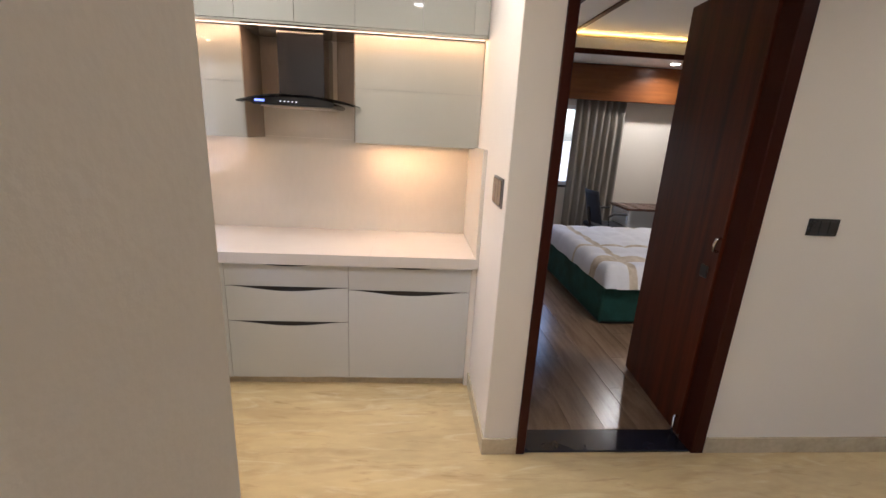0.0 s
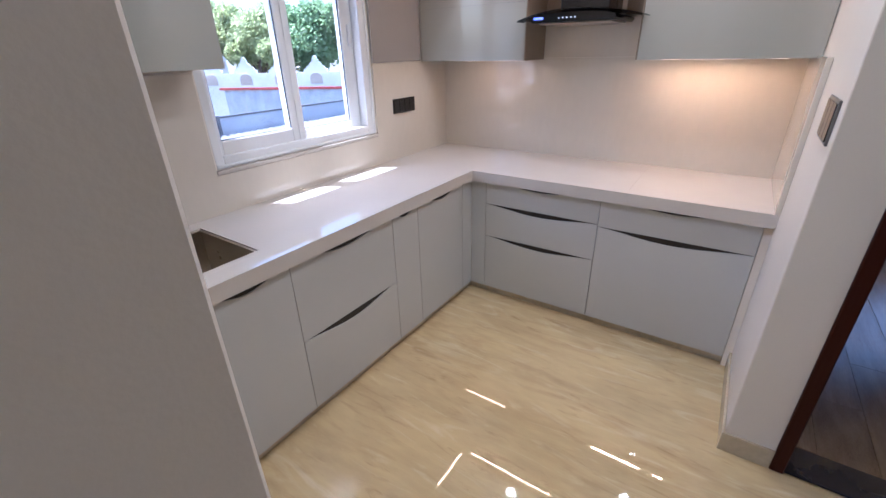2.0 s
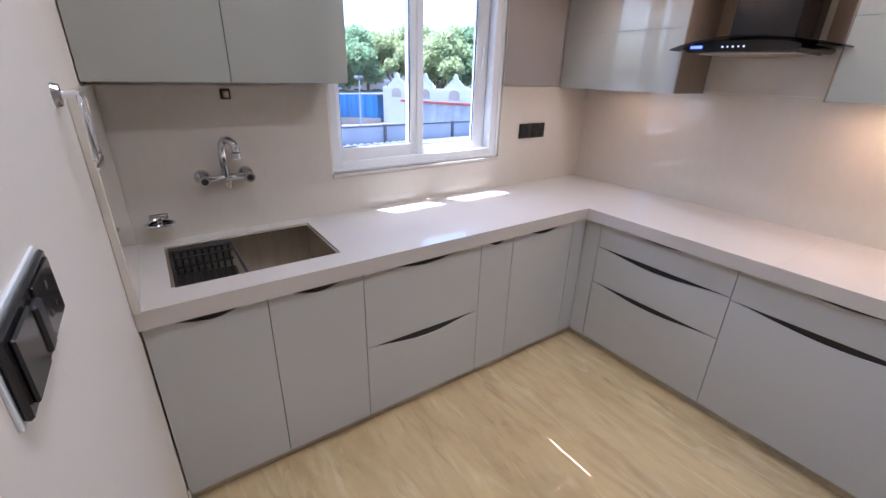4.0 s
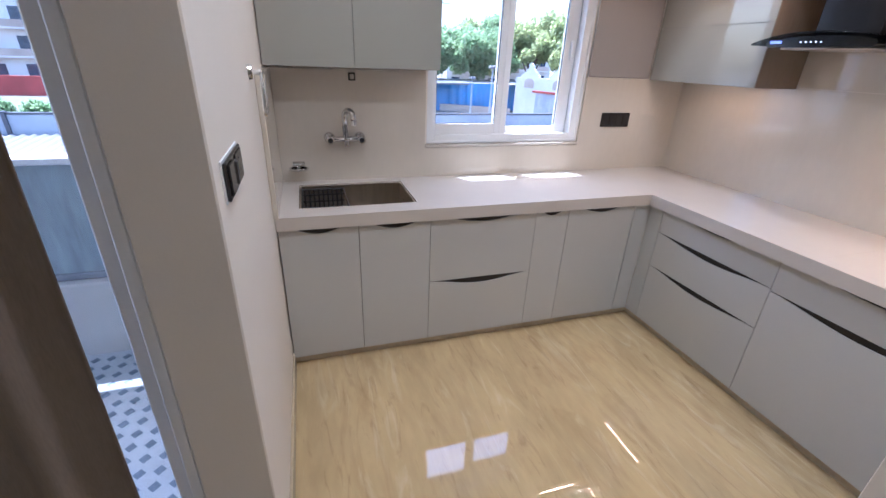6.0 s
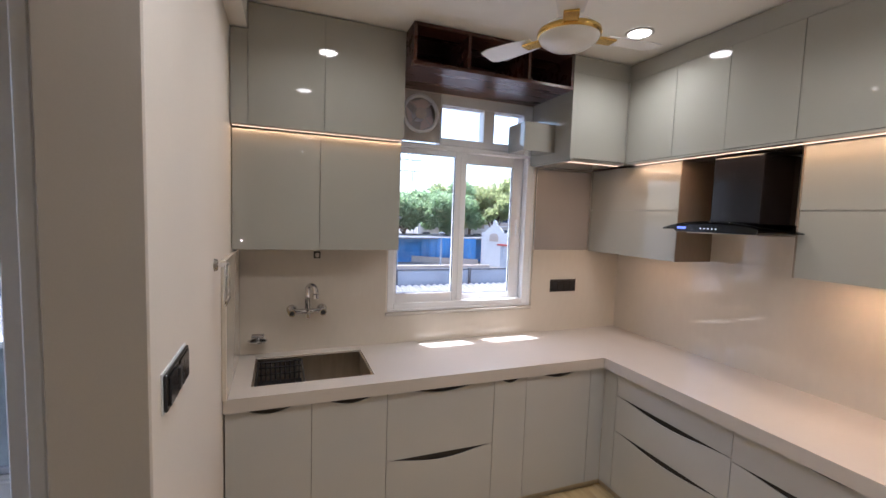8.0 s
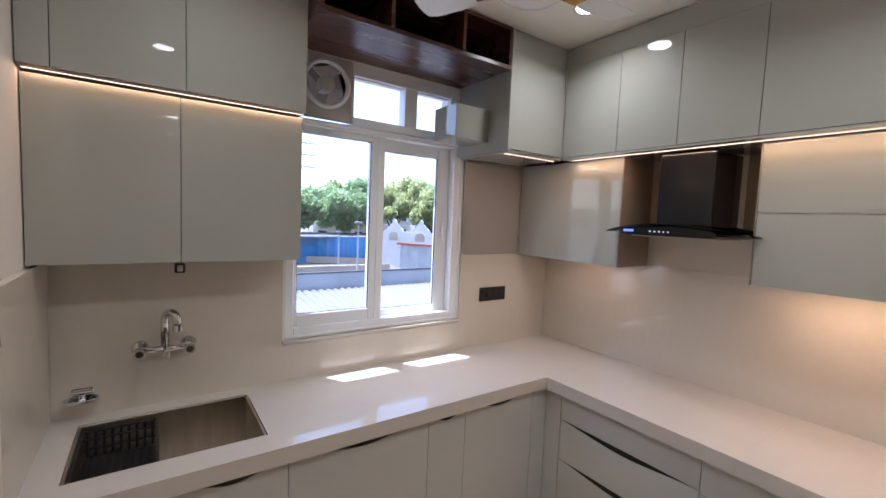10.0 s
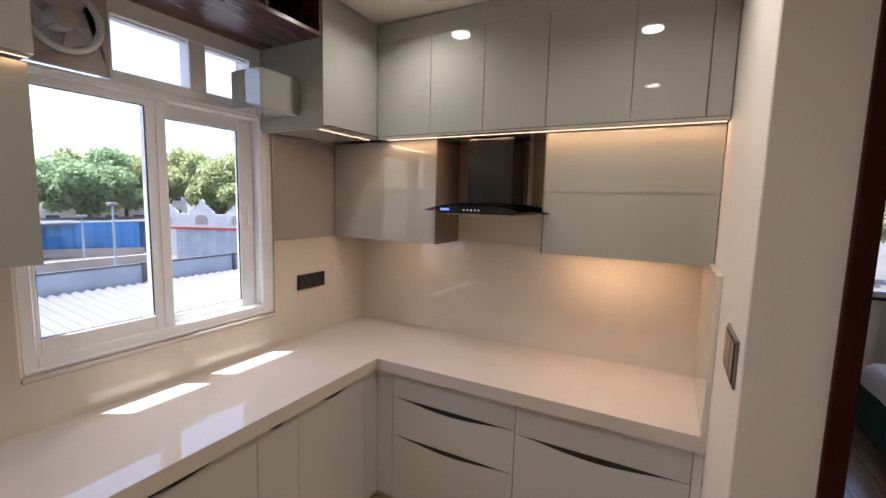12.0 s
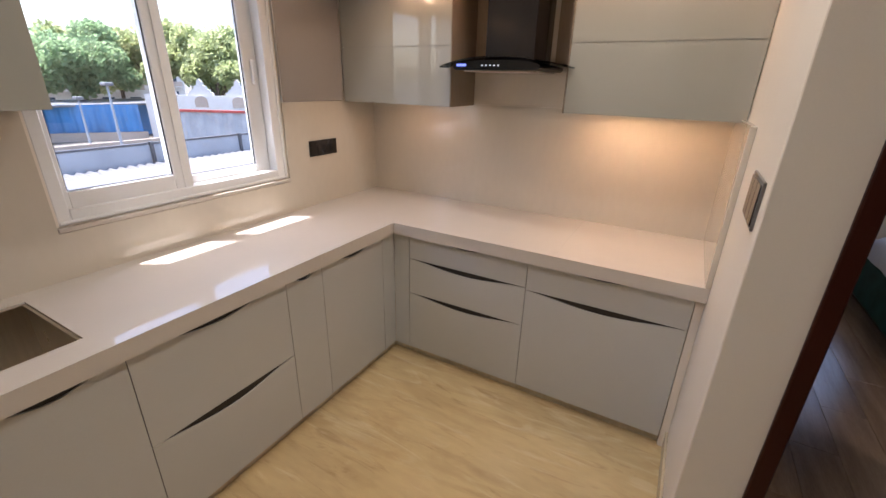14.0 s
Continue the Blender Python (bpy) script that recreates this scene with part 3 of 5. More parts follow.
for v in rim.data.vertices:
    w = v.co + ORIGIN[sink]
    v.co = Vector((w.z, w.y, TOP - 0.0118 + w.x)) - ORIGIN[sink]
part("drain", lathe([(0.0, 0.004), (0.03, 0.003), (0.045, 0.006), (0.05, 0.0)], (-1.27, 0.78, TOP - 0.2398), 24), M_CHROME, sink, smooth=True)

rack = thing("dish_rack", (-1.26, 0.55, TOP - 0.16), "black plastic dish rack hung in the sink", "dish rack")
RX0, RX1, RY0, RY1 = SX0 + 0.012, SX1 - 0.012, SY0 + 0.014, 0.685
for y in (RY0, RY1):
    part("rail", tube([(RX0, y, TOP - 0.03), (RX1, y, TOP - 0.03)], 0.006, 8), M_PLASTIC, rack)
for x in (RX0, RX1):
    part("rail", tube([(x, RY0, TOP - 0.03), (x, RY1, TOP - 0.03)], 0.006, 8), M_PLASTIC, rack)
for k in range(9):
    y = RY0 + (RY1 - RY0) * (k + 0.5) / 9
    part("slat", tube([(RX0, y, TOP - 0.03), (RX0 + 0.012, y, TOP - 0.13), (RX1 - 0.012, y, TOP - 0.13), (RX1, y, TOP - 0.03)], 0.0045, 6), M_PLASTIC, rack)
for z in (0.06, 0.10):
    part("cross_bar", tube([(RX0 + 0.004, RY0, TOP - z), (RX0 + 0.004, RY1, TOP - z)], 0.005, 8), M_PLASTIC, rack)
part("tray", box(RX0 + 0.01, RX1 - 0.01, RY0, RY1, TOP - 0.142, TOP - 0.135, 0.002), M_PLASTIC, rack)
for y in (RY0 + 0.03, RY1 - 0.03):
    for x in (RX0 + 0.03, RX1 - 0.03):
        part("foot", cyl((x, y, TOP - 0.24), (x, y, TOP - 0.14), 0.006, n=8), M_PLASTIC, rack)

tap = thing("tap", (WX + 0.012, 0.718, 1.08), "chrome wall mixer tap with swan-neck spout and two cross knobs", "tap")
TX, TZ = WX + 0.065, 1.136
for s in (-1, 1):
    y = 0.718 + s * 0.088
    part("flange", cyl((WX + 0.012, y, TZ), (WX + 0.022, y, TZ), 0.032, 0.026, 24), M_CHROME, tap)
    part("body", cyl((WX + 0.02, y, TZ), (TX + 0.02, y, TZ), 0.017, n=20), M_CHROME, tap)
    k = part("knob", cyl((TX + 0.015, y, TZ), (TX + 0.050, y, TZ), 0.016, 0.021, 20), M_CHROME, tap, smooth=False)
    part("cap", cyl((TX + 0.0502, y, TZ), (TX + 0.053, y, TZ), 0.014, 0.012, 16), M_PLASTIC, k, "dark knob cap")
part("bridge", tube([(TX, 0.634, TZ), (TX, 0.81, TZ)], 0.015, 14), M_CHROME, tap, smooth=True)
swing = Vector((math.cos(radians(35)), math.sin(radians(35)), 0))
foot = Vector((TX, 0.718, TZ))
pts = [foot, foot + Vector((0, 0, 0.125))] + [foot + swing * (0.038 - 0.038 * math.cos(a)) + Vector((0, 0, 0.125 + 0.038 * math.sin(a))) for a in (math.pi * k / 10 for k in range(1, 11))] + [foot + swing * 0.076 + Vector((0, 0, 0.11))]
tip = foot + swing * 0.076
part("spout", tube(pts, 0.016, 14), M_CHROME, tap, smooth=True)
part("aerator", cyl(tip + Vector((0, 0, 0.088)), tip + Vector((0, 0, 0.112)), 0.0195, n=16), M_CHROME, tap)
part("lever", box(TX - 0.012, TX + 0.012, 0.71, 0.734, TZ - 0.045, TZ - 0.012, 0.004), M_CHROME, tap)

SOY, SOZ = 0.442, 0.988
soap = thing("soap_dish", (WX + 0.012, SOY, SOZ - 0.03), "chrome soap dish with shallow tray on the backsplash", "soap dish")
part("wall_plate", box(WX + 0.012, WX + 0.020, SOY - 0.035, SOY + 0.035, SOZ - 0.012, SOZ + 0.012, 0.003), M_CHROME, soap)
part("bracket", box(WX + 0.020, WX + 0.050, SOY - 0.030, SOY + 0.030, SOZ + 0.002, SOZ + 0.010, 0.002), M_CHROME, soap)
tray = lathe([(0.0, 0.0), (0.034, 0.0), (0.043, 0.006), (0.046, 0.014), (0.043, 0.014), (0.034, 0.004), (0.0, 0.003)], (0, 0, 0), 28)
bmesh.ops.transform(tray, matrix=Matrix.Translation((WX + 0.062, SOY, SOZ - 0.028)) @ Matrix.Diagonal((0.85, 1.25, 1, 1)), verts=tray.verts)
part("tray", tray, M_CHROME, soap, smooth=True)
part("stem", box(WX + 0.018, WX + 0.040, SOY - 0.010, SOY + 0.010, SOZ - 0.026, SOZ - 0.008, 0.002), M_CHROME, soap)

hook = thing("wall_valve", (WX + 0.012, 0.775, 1.45), "small black square water valve under the cabinet", "valve")
part("plate", box(WX + 0.012, WX + 0.02, 0.755, 0.795, 1.452, 1.495, 0.003), M_PLASTIC, hook)
part("cap", box(WX + 0.02, WX + 0.032, 0.764, 0.786, 1.460, 1.486, 0.003), M_STEEL, hook, "dull metal cap")

ringt = thing("towel_ring", (-0.76, SY, 1.36), "chrome towel ring on the wall by the sink", "towel ring")
part("rose", cyl((-0.76, SY, 1.515), (-0.76, SY + 0.012, 1.515), 0.026, 0.022, 20), M_CHROME, ringt)
part("arm", cyl((-0.76, SY + 0.01, 1.515), (-0.76, SY + 0.045, 1.515), 0.009, n=12), M_CHROME, ringt)
c = [(-0.76 + dx, SY + 0.045, 1.515 + dz) for dx, dz in ((0.0, 0.0), (-0.035, 0.0), (-0.045, -0.010), (-0.075, -0.125), (-0.07, -0.14), (-0.055, -0.148), (0.055, -0.148), (0.07, -0.14), (0.075, -0.125), (0.045, -0.010), (0.035, 0.0), (0.0, 0.0))]
part("ring", tube(c, 0.006, 10), M_CHROME, ringt, smooth=True)


# ---- cabinets ----
def front(axis, p, sign, u0, u1, z0, z1, notch=0.0, half=0.2, thick=0.018):
    """A cabinet front with a shallow curved grip cut out of its top edge."""
    g = 0.0016
    u0, u1, z0, z1 = u0 + g, u1 - g, z0 + g, z1 - g
    pts = [(u0, z0), (u1, z0), (u1, z1)]
    if notch:
        c, h = (u0 + u1) / 2, min(half, (u1 - u0) / 2 - 0.004)
        for k in range(25):
            s = 1 - k / 12
            pts.append((c + h * s, z1 - notch * (0.5 + 0.5 * math.cos(math.pi * s)) ** 0.8))
    pts.append((u0, z1))
    return outline(pts, axis, p, p - sign * thick)


def cabinet(name, label, axis, p, sign, back, u0, u1, z0, z1, fronts, material, group):
    """fronts: (u0, u1, z0, z1, notch depth, notch half width)."""
    o = ((p + back) / 2, (u0 + u1) / 2, z0) if axis == "x" else ((u0 + u1) / 2, (p + back) / 2, z0)
    e = thing(name, o, label, "cabinet", group)
    part("body", panel(axis, min(p - sign * 0.021, back), max(p - sign * 0.021, back), u0 + 0.0005, u1 - 0.0005, z0, z1, 0), M_CARCASS, e)
    for a, b, c, d, n, h in fronts:
        f = part("drawer_front" if n and (b - a) > 0.55 else "door", front(axis, p, sign, a, b, c, d, n, h), material, e)
        if n:
            m = (a + b) / 2
            hh = min(h, (b - a) / 2 - 0.004)
            part("handle", panel(axis, p - sign * 0.019, p - sign * 0.006, m - hh, m + hh, d - n - 0.004, d + 0.0005, 0), M_HANDLE, f, "black recessed grip")
    return e


KZ = 0.055
BT = TOP - CT - 0.001
W_UNITS = (("sink_cabinet", 0.330, 0.712, ((0.330, 0.712, KZ, BT, 0.031, 0.15),)),
           ("sink_cabinet", 0.712, 1.089, ((0.712, 1.089, KZ, BT, 0.031, 0.15),)),
           ("drawer_cabinet", 1.089, 1.716, ((1.089, 1.716, KZ, 0.434, 0.036, 0.32), (1.089, 1.716, 0.434, BT, 0.030, 0.25))),
           ("bottle_cabinet", 1.716, 1.930, ((1.716, 1.930, KZ, BT, 0.029, 0.085),)),
           ("corner_cabinet", 1.930, 2.40, ((1.930, 2.40, KZ, BT, 0.030, 0.17),)))
for n, a, b, fr in W_UNITS:
    cabinet(n, "satin grey base cabinet under the worktop by the window", "x", BX, 1, WX + 0.02 if a > 1.05 else -1.03, a, b, KZ, BT - 0.001, fr, M_BASE, "base cabinets")
solo("filler_panel", box(BX - 0.018, BX, 2.402, BY - 0.001, KZ, BT), M_BASE, "satin grey corner filler panel", "panel")
solo("filler_panel", box(BX + 0.001, -0.875, BY, BY + 0.018, KZ, BT), M_BASE, "satin grey corner filler panel", "panel")
N_UNITS = (("drawer_cabinet", -0.873, -0.158, ((-0.873, -0.158, KZ, 0.439, 0.028, 0.36), (-0.873, -0.158, 0.439, 0.664, 0.028, 0.36), (-0.873, -0.158, 0.664, BT, 0.020, 0.26))),
           ("drawer_cabinet", -0.158, 0.578, ((-0.158, 0.578, KZ, 0.652, 0.030, 0.37), (-0.158, 0.578, 0.652, BT, 0.020, 0.26))))
for n, a, b, fr in N_UNITS:
    cabinet(n, "satin grey drawer cabinet under the worktop below the hood", "y", BY, -1, NY - 0.02, a, b, KZ, BT - 0.001, fr, M_BASE, "base cabinets")
solo("filler_panel", box(0.580, EX - 0.001, BY + 0.004, BY + 0.03, 0.0, BT), M_WALL, "narrow cream end strip by the wall", "panel")
bm = box(WX + 0.05, BX - 0.03, SY + 0.005, BY + 0.03, 0.0, KZ - 0.001)
add_box(bm, BX - 0.03, 0.578, BY + 0.03, NY - 0.05, 0.0, KZ - 0.001)
solo("plinth", bm, M_SKIRT, "beige recessed plinth under the base cabinets", "plinth")

UZ0, UZM, UZ1, UT = 1.503, 1.819, 2.120, 2.66
UY, UYT = 2.829, 2.722          # fronts of the lower and upper rows on the hood wall
for a, b, lab in ((-1.584, -0.802, "glossy grey two-flap wall cabinet beside the hood"), (-0.155, EX - 0.002, "glossy grey two-flap wall cabinet over the counter")):
    e = cabinet("wall_cabinet", lab, "y", UY, -1, NY - 0.013, a, b, UZ0, UZ1, ((a, b, UZ0, UZM, 0, 0), (a, b, UZM, UZ1, 0, 0)), M_GLOSS, "wall cabinets")
    side = (b, b + 0.006) if a < -1 else (a - 0.006, a)
    part("side_panel", box(side[0], side[1], UY - 0.002, NY - 0.013, UZ0, UZ1, 0.001), M_BRONZE, e, "bronze laminate side")
edges = (-1.147, -0.787, -0.470, -0.140, 0.238, 0.525)
for a, b in zip(edges, edges[1:]):
    cabinet("loft_cabinet", "glossy grey loft cabinet door above the hood", "y", UYT, -1, NY - 0.002, a, b, UZ1 + 0.012, UT, ((a, b, UZ1 + 0.012, UT, 0, 0),), M_GLOSS, "loft cabinets")
cabinet("loft_cabinet", "narrow glossy grey loft filler beside the wall", "y", UYT, -1, NY - 0.002, 0.525, EX - 0.003, UZ1 + 0.012, 2.598, ((0.525, EX - 0.003, UZ1 + 0.012, 2.598, 0, 0),), M_GLOSS, "loft cabinets")
solo("fascia_panel", box(-1.165, 0.527, UYT + 0.004, UYT + 0.03, UT + 0.001, CEIL - 0.008), M_GLOSS, "glossy grey fascia between loft doors and ceiling", "panel")
# corner loft unit on the window wall
cabinet("loft_cabinet", "glossy grey corner loft cabinet beside the open shelf", "x", -1.147, 1, WX + 0.001, 2.289, UYT + 0.02, UZ1 + 0.012, UT + 0.0, ((2.289, UYT - 0.002, UZ1 + 0.012, UT, 0, 0),), M_GLOSS, "loft cabinets")
solo("fascia_panel", box(-1.177, -1.151, 2.289, UYT + 0.003, UT + 0.001, CEIL - 0.008), M_GLOSS, "glossy grey fascia over the corner loft door", "panel")
solo("side_panel", box(WX + 0.001, -1.143, 2.270, 2.288, UZ1 + 0.004, CEIL - 0.01), M_GLOSS, "glossy grey end panel of the corner loft cabinet", "panel")
solo("light_shelf_panel", box(WX + 0.001, -1.157, 2.289, UYT, UZ1 - 0.004, UZ1 + 0.0115), M_GLOSS, "grey underside panel of the corner loft cabinet", "panel")
solo("light_shelf_panel", box(-1.152, EX - 0.003, UYT + 0.002, NY - 0.014, UZ1 + 0.0005, UZ1 + 0.0115), M_GLOSS, "grey underside panel of the loft cabinets", "panel")
solo("pipe_box", box(-1.52, -1.31, 2.035, 2.2702, 2.183, 2.366, 0.002), M_GLOSS, "small grey boxed pipe cover beside the window", "box")
cab = thing("wall_panel", (WX, 2.58, 1.509), "flat taupe laminate panel on the wall beside the window", "panel")
part("panel", panel("x", WX + 0.001, WX + 0.014, 2.332, 2.826, 1.509, 2.110, 0.002), M_TAUPE, cab)
part("edge_strip", panel("x", WX + 0.001, WX + 0.016, 2.325, 2.331, 1.509, 2.110, 0.001), M_ALU, cab)

WLX, WLT = -1.349, -1.295        # wall cabinets over the sink
for a, b in ((0.328, 0.769), (0.769, 1.227)):
    cabinet("wall_cabinet", "glossy grey wall cabinet above the sink", "x", WLX, 1, WX + 0.002, a, b, 1.524, 2.155, ((a, b, 1.524, 2.155, 0, 0),), M_GLOSS, "wall cabinets")
for a, b, t in ((0.410, 0.784, CEIL - 0.008), (0.784, 1.227, CEIL - 0.008)):
    cabinet("loft_cabinet", "glossy grey loft cabinet above the sink cabinets", "x", WLT, 1, WX + 0.002, a, b, 2.168, t, ((a, b, 2.168, t, 0, 0),), M_GLOSS, "loft cabinets")
cabinet("loft_cabinet", "narrow glossy grey loft filler beside the wall", "x", WLT, 1, WX + 0.002, SY + 0.003, 0.410, 2.168, 2.636, ((SY + 0.003, 0.410, 2.168, 2.636, 0, 0),), M_GLOSS, "loft cabinets")

# open dark shelf over the window
sh = thing("open_shelf", ((WX - 1.14) / 2, 1.77, 2.549), "dark walnut open shelf with three bays over the window", "shelf")
SHY0, SHY1, SHX = 1.229, 2.269, -1.148
part("bottom_board", box(WX + 0.001, SHX, SHY0, SHY1, 2.549, 2.569, 0.001), M_WALNUT, sh)
part("top_board", box(WX + 0.001, SHX, SHY0, SHY1, 2.752, 2.770, 0.001), M_WALNUT, sh)
part("back_board", box(WX + 0.001, WX + 0.012, SHY0, SHY1, 2.569, 2.752), M_WALNUT, sh)
for y in (SHY0, 1.547, 1.940, SHY1 - 0.018):
    part("divider", box(WX + 0.012, SHX + 0.0005, y, y + 0.018, 2.5695, 2.7515), M_WALNUT, sh)

# ---- LED lights ----
def led(name, a, b, label, width=0.008, power=None, drop=0.0035, tilt=None):
    """A straight LED profile with a lamp along it, shining down."""
    a, b = Vector(a), Vector(b)
    e = thing(name, (a + b) / 2, label, "light", "led lights")
    along_x = abs(b.x - a.x) > abs(b.y - a.y)
    w = (0, width / 2) if along_x else (width / 2, 0)
    part("diffuser", box(a.x - w[0], b.x + w[0], a.y - w[1], b.y + w[1], a.z - drop, a.z - 0.0005), M_LED, e, "glowing warm diffuser")
    part("channel", box(a.x - w[0] * 1.6, b.x + w[0] * 1.6, a.y - w[1] * 1.6, b.y + w[1] * 1.6, a.z - 0.0005, a.z + 0.001), M_ALU, e)
    d = bpy.data.lights.new(name, "AREA")
    d.shape, d.size, d.size_y, d.energy, d.color = "RECTANGLE", (b - a).length, width, (power or LED_METRE) * (b - a).length, WARM
    lamp = new(name + "_lamp", d)
    lamp.matrix_world = look((a + b) / 2 - Vector((0, 0, drop + 0.001)), (a + b) / 2 - Vector((0, 0, 1)) + Vector(tilt or (0, 0, 0)), 0)
    if not along_x:
        lamp.matrix_world = lamp.matrix_world @ pose(0, 0, 0, 0, 0, 90)
    return e


led("led_strip", (-1.12, UY - 0.045, UZ1), (EX - 0.01, UY - 0.045, UZ1), "warm LED strip under the loft cabinets", 0.003, drop=0.002)
led("led_strip", (-1.20, 2.30, UZ1 - 0.005), (-1.20, 2.71, UZ1 - 0.005), "warm LED strip under the corner loft cabinet", 0.004, drop=0.002)
led("led_strip", (-1.338, SY + 0.01, 2.166), (-1.338, 1.225, 2.166), "warm LED strip between the sink cabinets", 0.004, 0.10, drop=0.002)
led("under_cabinet_light", (-0.05, 2.96, UZ0), (0.33, 2.96, UZ0), "warm LED bar under the wall cabinet", 0.014, 0.58)
led("under_cabinet_light", (0.43, 2.96, UZ0), (0.50, 2.96, UZ0), "warm LED bar under the wall cabinet", 0.014, 0.58)
led("under_cabinet_light", (-1.30, 2.96, UZ0), (-0.86, 2.96, UZ0), "warm LED bar under the wall cabinet beside the hood", 0.012, 0.12)


def downlight(x, y, z, power, label="round white recessed ceiling light, lit; living room ones added unseen"):
    e = thing("ceiling_light", (x, y, z), label, "ceiling light", "ceiling downlights")
    part("rim", lathe([(0.056, 0.0), (0.060, -0.006), (0.068, -0.008), (0.074, -0.004), (0.075, 0.0)], (x, y, z - 0.001), 32), M_FANWHITE, e, smooth=True)
    part("diffuser", lathe([(0.0, -0.004), (0.056, -0.004), (0.057, 0.0)], (x, y, z - 0.001), 32), M_LEDROUND, e, "glowing diffuser")
    d = bpy.data.lights.new("downlight", "AREA")
    d.shape, d.size, d.energy, d.color, d.spread = "DISK", 0.11, power, WHITE, radians(145)
    lamp = new("downlight_lamp", d)
    lamp.matrix_world = look((x, y, z - 0.014), (x, y, 0))


for x, y, w in ((-0.77, 2.40, 1.0), (-0.77, 0.85, 0.7), (0.26, 2.02, 1.35), (0.22, 0.75, 1.05)):
    downlight(x, y, CEIL, DOWNLIGHT * w)
# living room lamps, added out of view; weights set to light the door wall
for x, y, w in ((2.6, 0.9, 0.85), (4.0, 0.9, 0.35), (2.6, -1.4, 0.22), (4.0, -1.4, 0.22)):
    downlight(x, y, CEIL, DOWNLIGHT * w)

# ---- cooker hood ----
hood = thing("cooker_hood", (-0.47, 2.95, 1.66), "black chimney cooker hood with curved glass canopy", "cooker hood")
HX, HY = -0.470, NY - 0.012
part("duct", box(HX - 0.134, HX + 0.132, 2.845, HY, 1.735, UZ1 - 0.006, 0.004, 2), M_BLACK, hood, "tall black chimney duct")
HC, HW = HX - 0.025, 0.232
pts = [(HC - HW + 0.012, 1.696), (HC + HW - 0.012, 1.696), (HC + HW, 1.706), (HC + HW, 1.716)] + [(HC + HW * math.cos(a), 1.716 + 0.027 * math.sin(a)) for a in (math.pi * k / 16 for k in range(1, 16))] + [(HC - HW, 1.716), (HC - HW, 1.706)]
part("body", outline(pts, "y", 2.72, HY), M_BLACK, hood, "curved black control body")
bm = bmesh.new()
rows = []
for j in range(9):
    v = j / 8
    rows.append([])
    for i in range(25):
        u = -1 + i / 12
        x = HX + 0.345 * u
        y = HY - (HY - 2.66) * v + 0.07 * v * u * u
        z = 1.752 - 0.045 * u * u
        rows[-1].append(bm.verts.new((x, y, z)))
for a, b in zip(rows, rows[1:]):
    for i in range(24):
        bm.faces.new((a[i], a[i + 1], b[i + 1], b[i]))
r = bmesh.ops.extrude_face_region(bm, geom=bm.faces[:])
bmesh.ops.translate(bm, verts=[v for v in r["geom"] if isinstance(v, bmesh.types.BMVert)], vec=(0, 0, 0.006))
part("glass_canopy", bm, M_HOODGLASS, hood, "tinted curved glass canopy", smooth=True)
part("display", box(HX - 0.236, HX - 0.182, 2.717, 2.7205, 1.712, 1.724), M_BLUELED, hood, "lit blue badge on the hood")
for k in range(5):
    part("button", cyl((HX - 0.092 + 0.022 * k, 2.7205, 1.717), (HX - 0.092 + 0.022 * k, 2.717, 1.717), 0.0034, n=12), M_WHITEDOT, hood, "small lit button")
part("filter", box(HC - 0.20, HC + 0.20, 2.78, HY - 0.05, 1.689, 1.6955, 0.002), M_STEEL, hood)
hb = thing("hood_recess_lining", (HX, NY - 0.02, 1.52), "bronze laminate lining round the hood", "panel")
part("back_board", box(-0.795, -0.63, NY - 0.022, NY - 0.013, 1.74, UZ1 - 0.001), M_BRONZE, hb)
part("back_board", box(-0.31, -0.162, NY - 0.022, NY - 0.013, 1.74, UZ1 - 0.001), M_BRONZE, hb)

# ---- sockets and switches ----
def plate(name, axis, p, sign, u0, u1, z0, z1, rows, cols, label, base=None):
    o = (p, (u0 + u1) / 2, z0) if axis == "x" else ((u0 + u1) / 2, p, z0)
    e = thing(name, o, label, "switch")
    part("plate", panel(axis, min(p, p + sign * 0.008), max(p, p + sign * 0.008), u0, u1, z0, z1, 0.002), base or M_SWITCH, e)
    du, dz = (u1 - u0 - 0.016) / cols, (z1 - z0 - 0.016) / rows
    for i in range(cols):
        for j in range(rows):
            a, c = u0 + 0.008 + i * du, z0 + 0.008 + j * dz
            part("rocker" if (i + j) % 2 else "socket_face", panel(axis, min(p + sign * 0.008, p + sign * 0.0115), max(p + sign * 0.008, p + sign * 0.0115), a + 0.002, a + du - 0.002, c + 0.002, c + dz - 0.002, 0.0015), M_SWITCH, e)
    return e


plate("socket", "x", WX + 0.012, 1, 2.490, 2.725, 1.186, 1.281, 1, 4, "black switch and socket plate on the backsplash")
plate("switch", "x", EX, -1, 1.985, 2.195, 1.272, 1.408, 1, 3, "grey switch plate with dark rockers on the wing wall", M_GREYSW)
sw = thing("switch", (-0.08, SY, 1.281), "black switch and socket plate on the kitchen wall", "switch")
part("backing", box(-0.199, 0.039, SY, SY + 0.004, 1.277, 1.372, 0.001), M_UPVC, sw, "white backing edge")
part("plate", box(-0.195, 0.035, SY + 0.004, SY + 0.012, 1.281, 1.368, 0.003), M_SWITCH, sw)
rocker = part("rocker", box(-0.050, 0.022, SY + 0.012, SY + 0.017, 1.290, 1.359, 0.002), M_SWITCH, sw)
part("rocker", box(-0.082, -0.054, SY + 0.012, SY + 0.020, 1.296, 1.353, 0.003), M_PLASTIC, sw)
face = part("socket_face", box(-0.186, -0.088, SY + 0.012, SY + 0.0145, 1.289, 1.360, 0.001), M_SWITCH, sw)
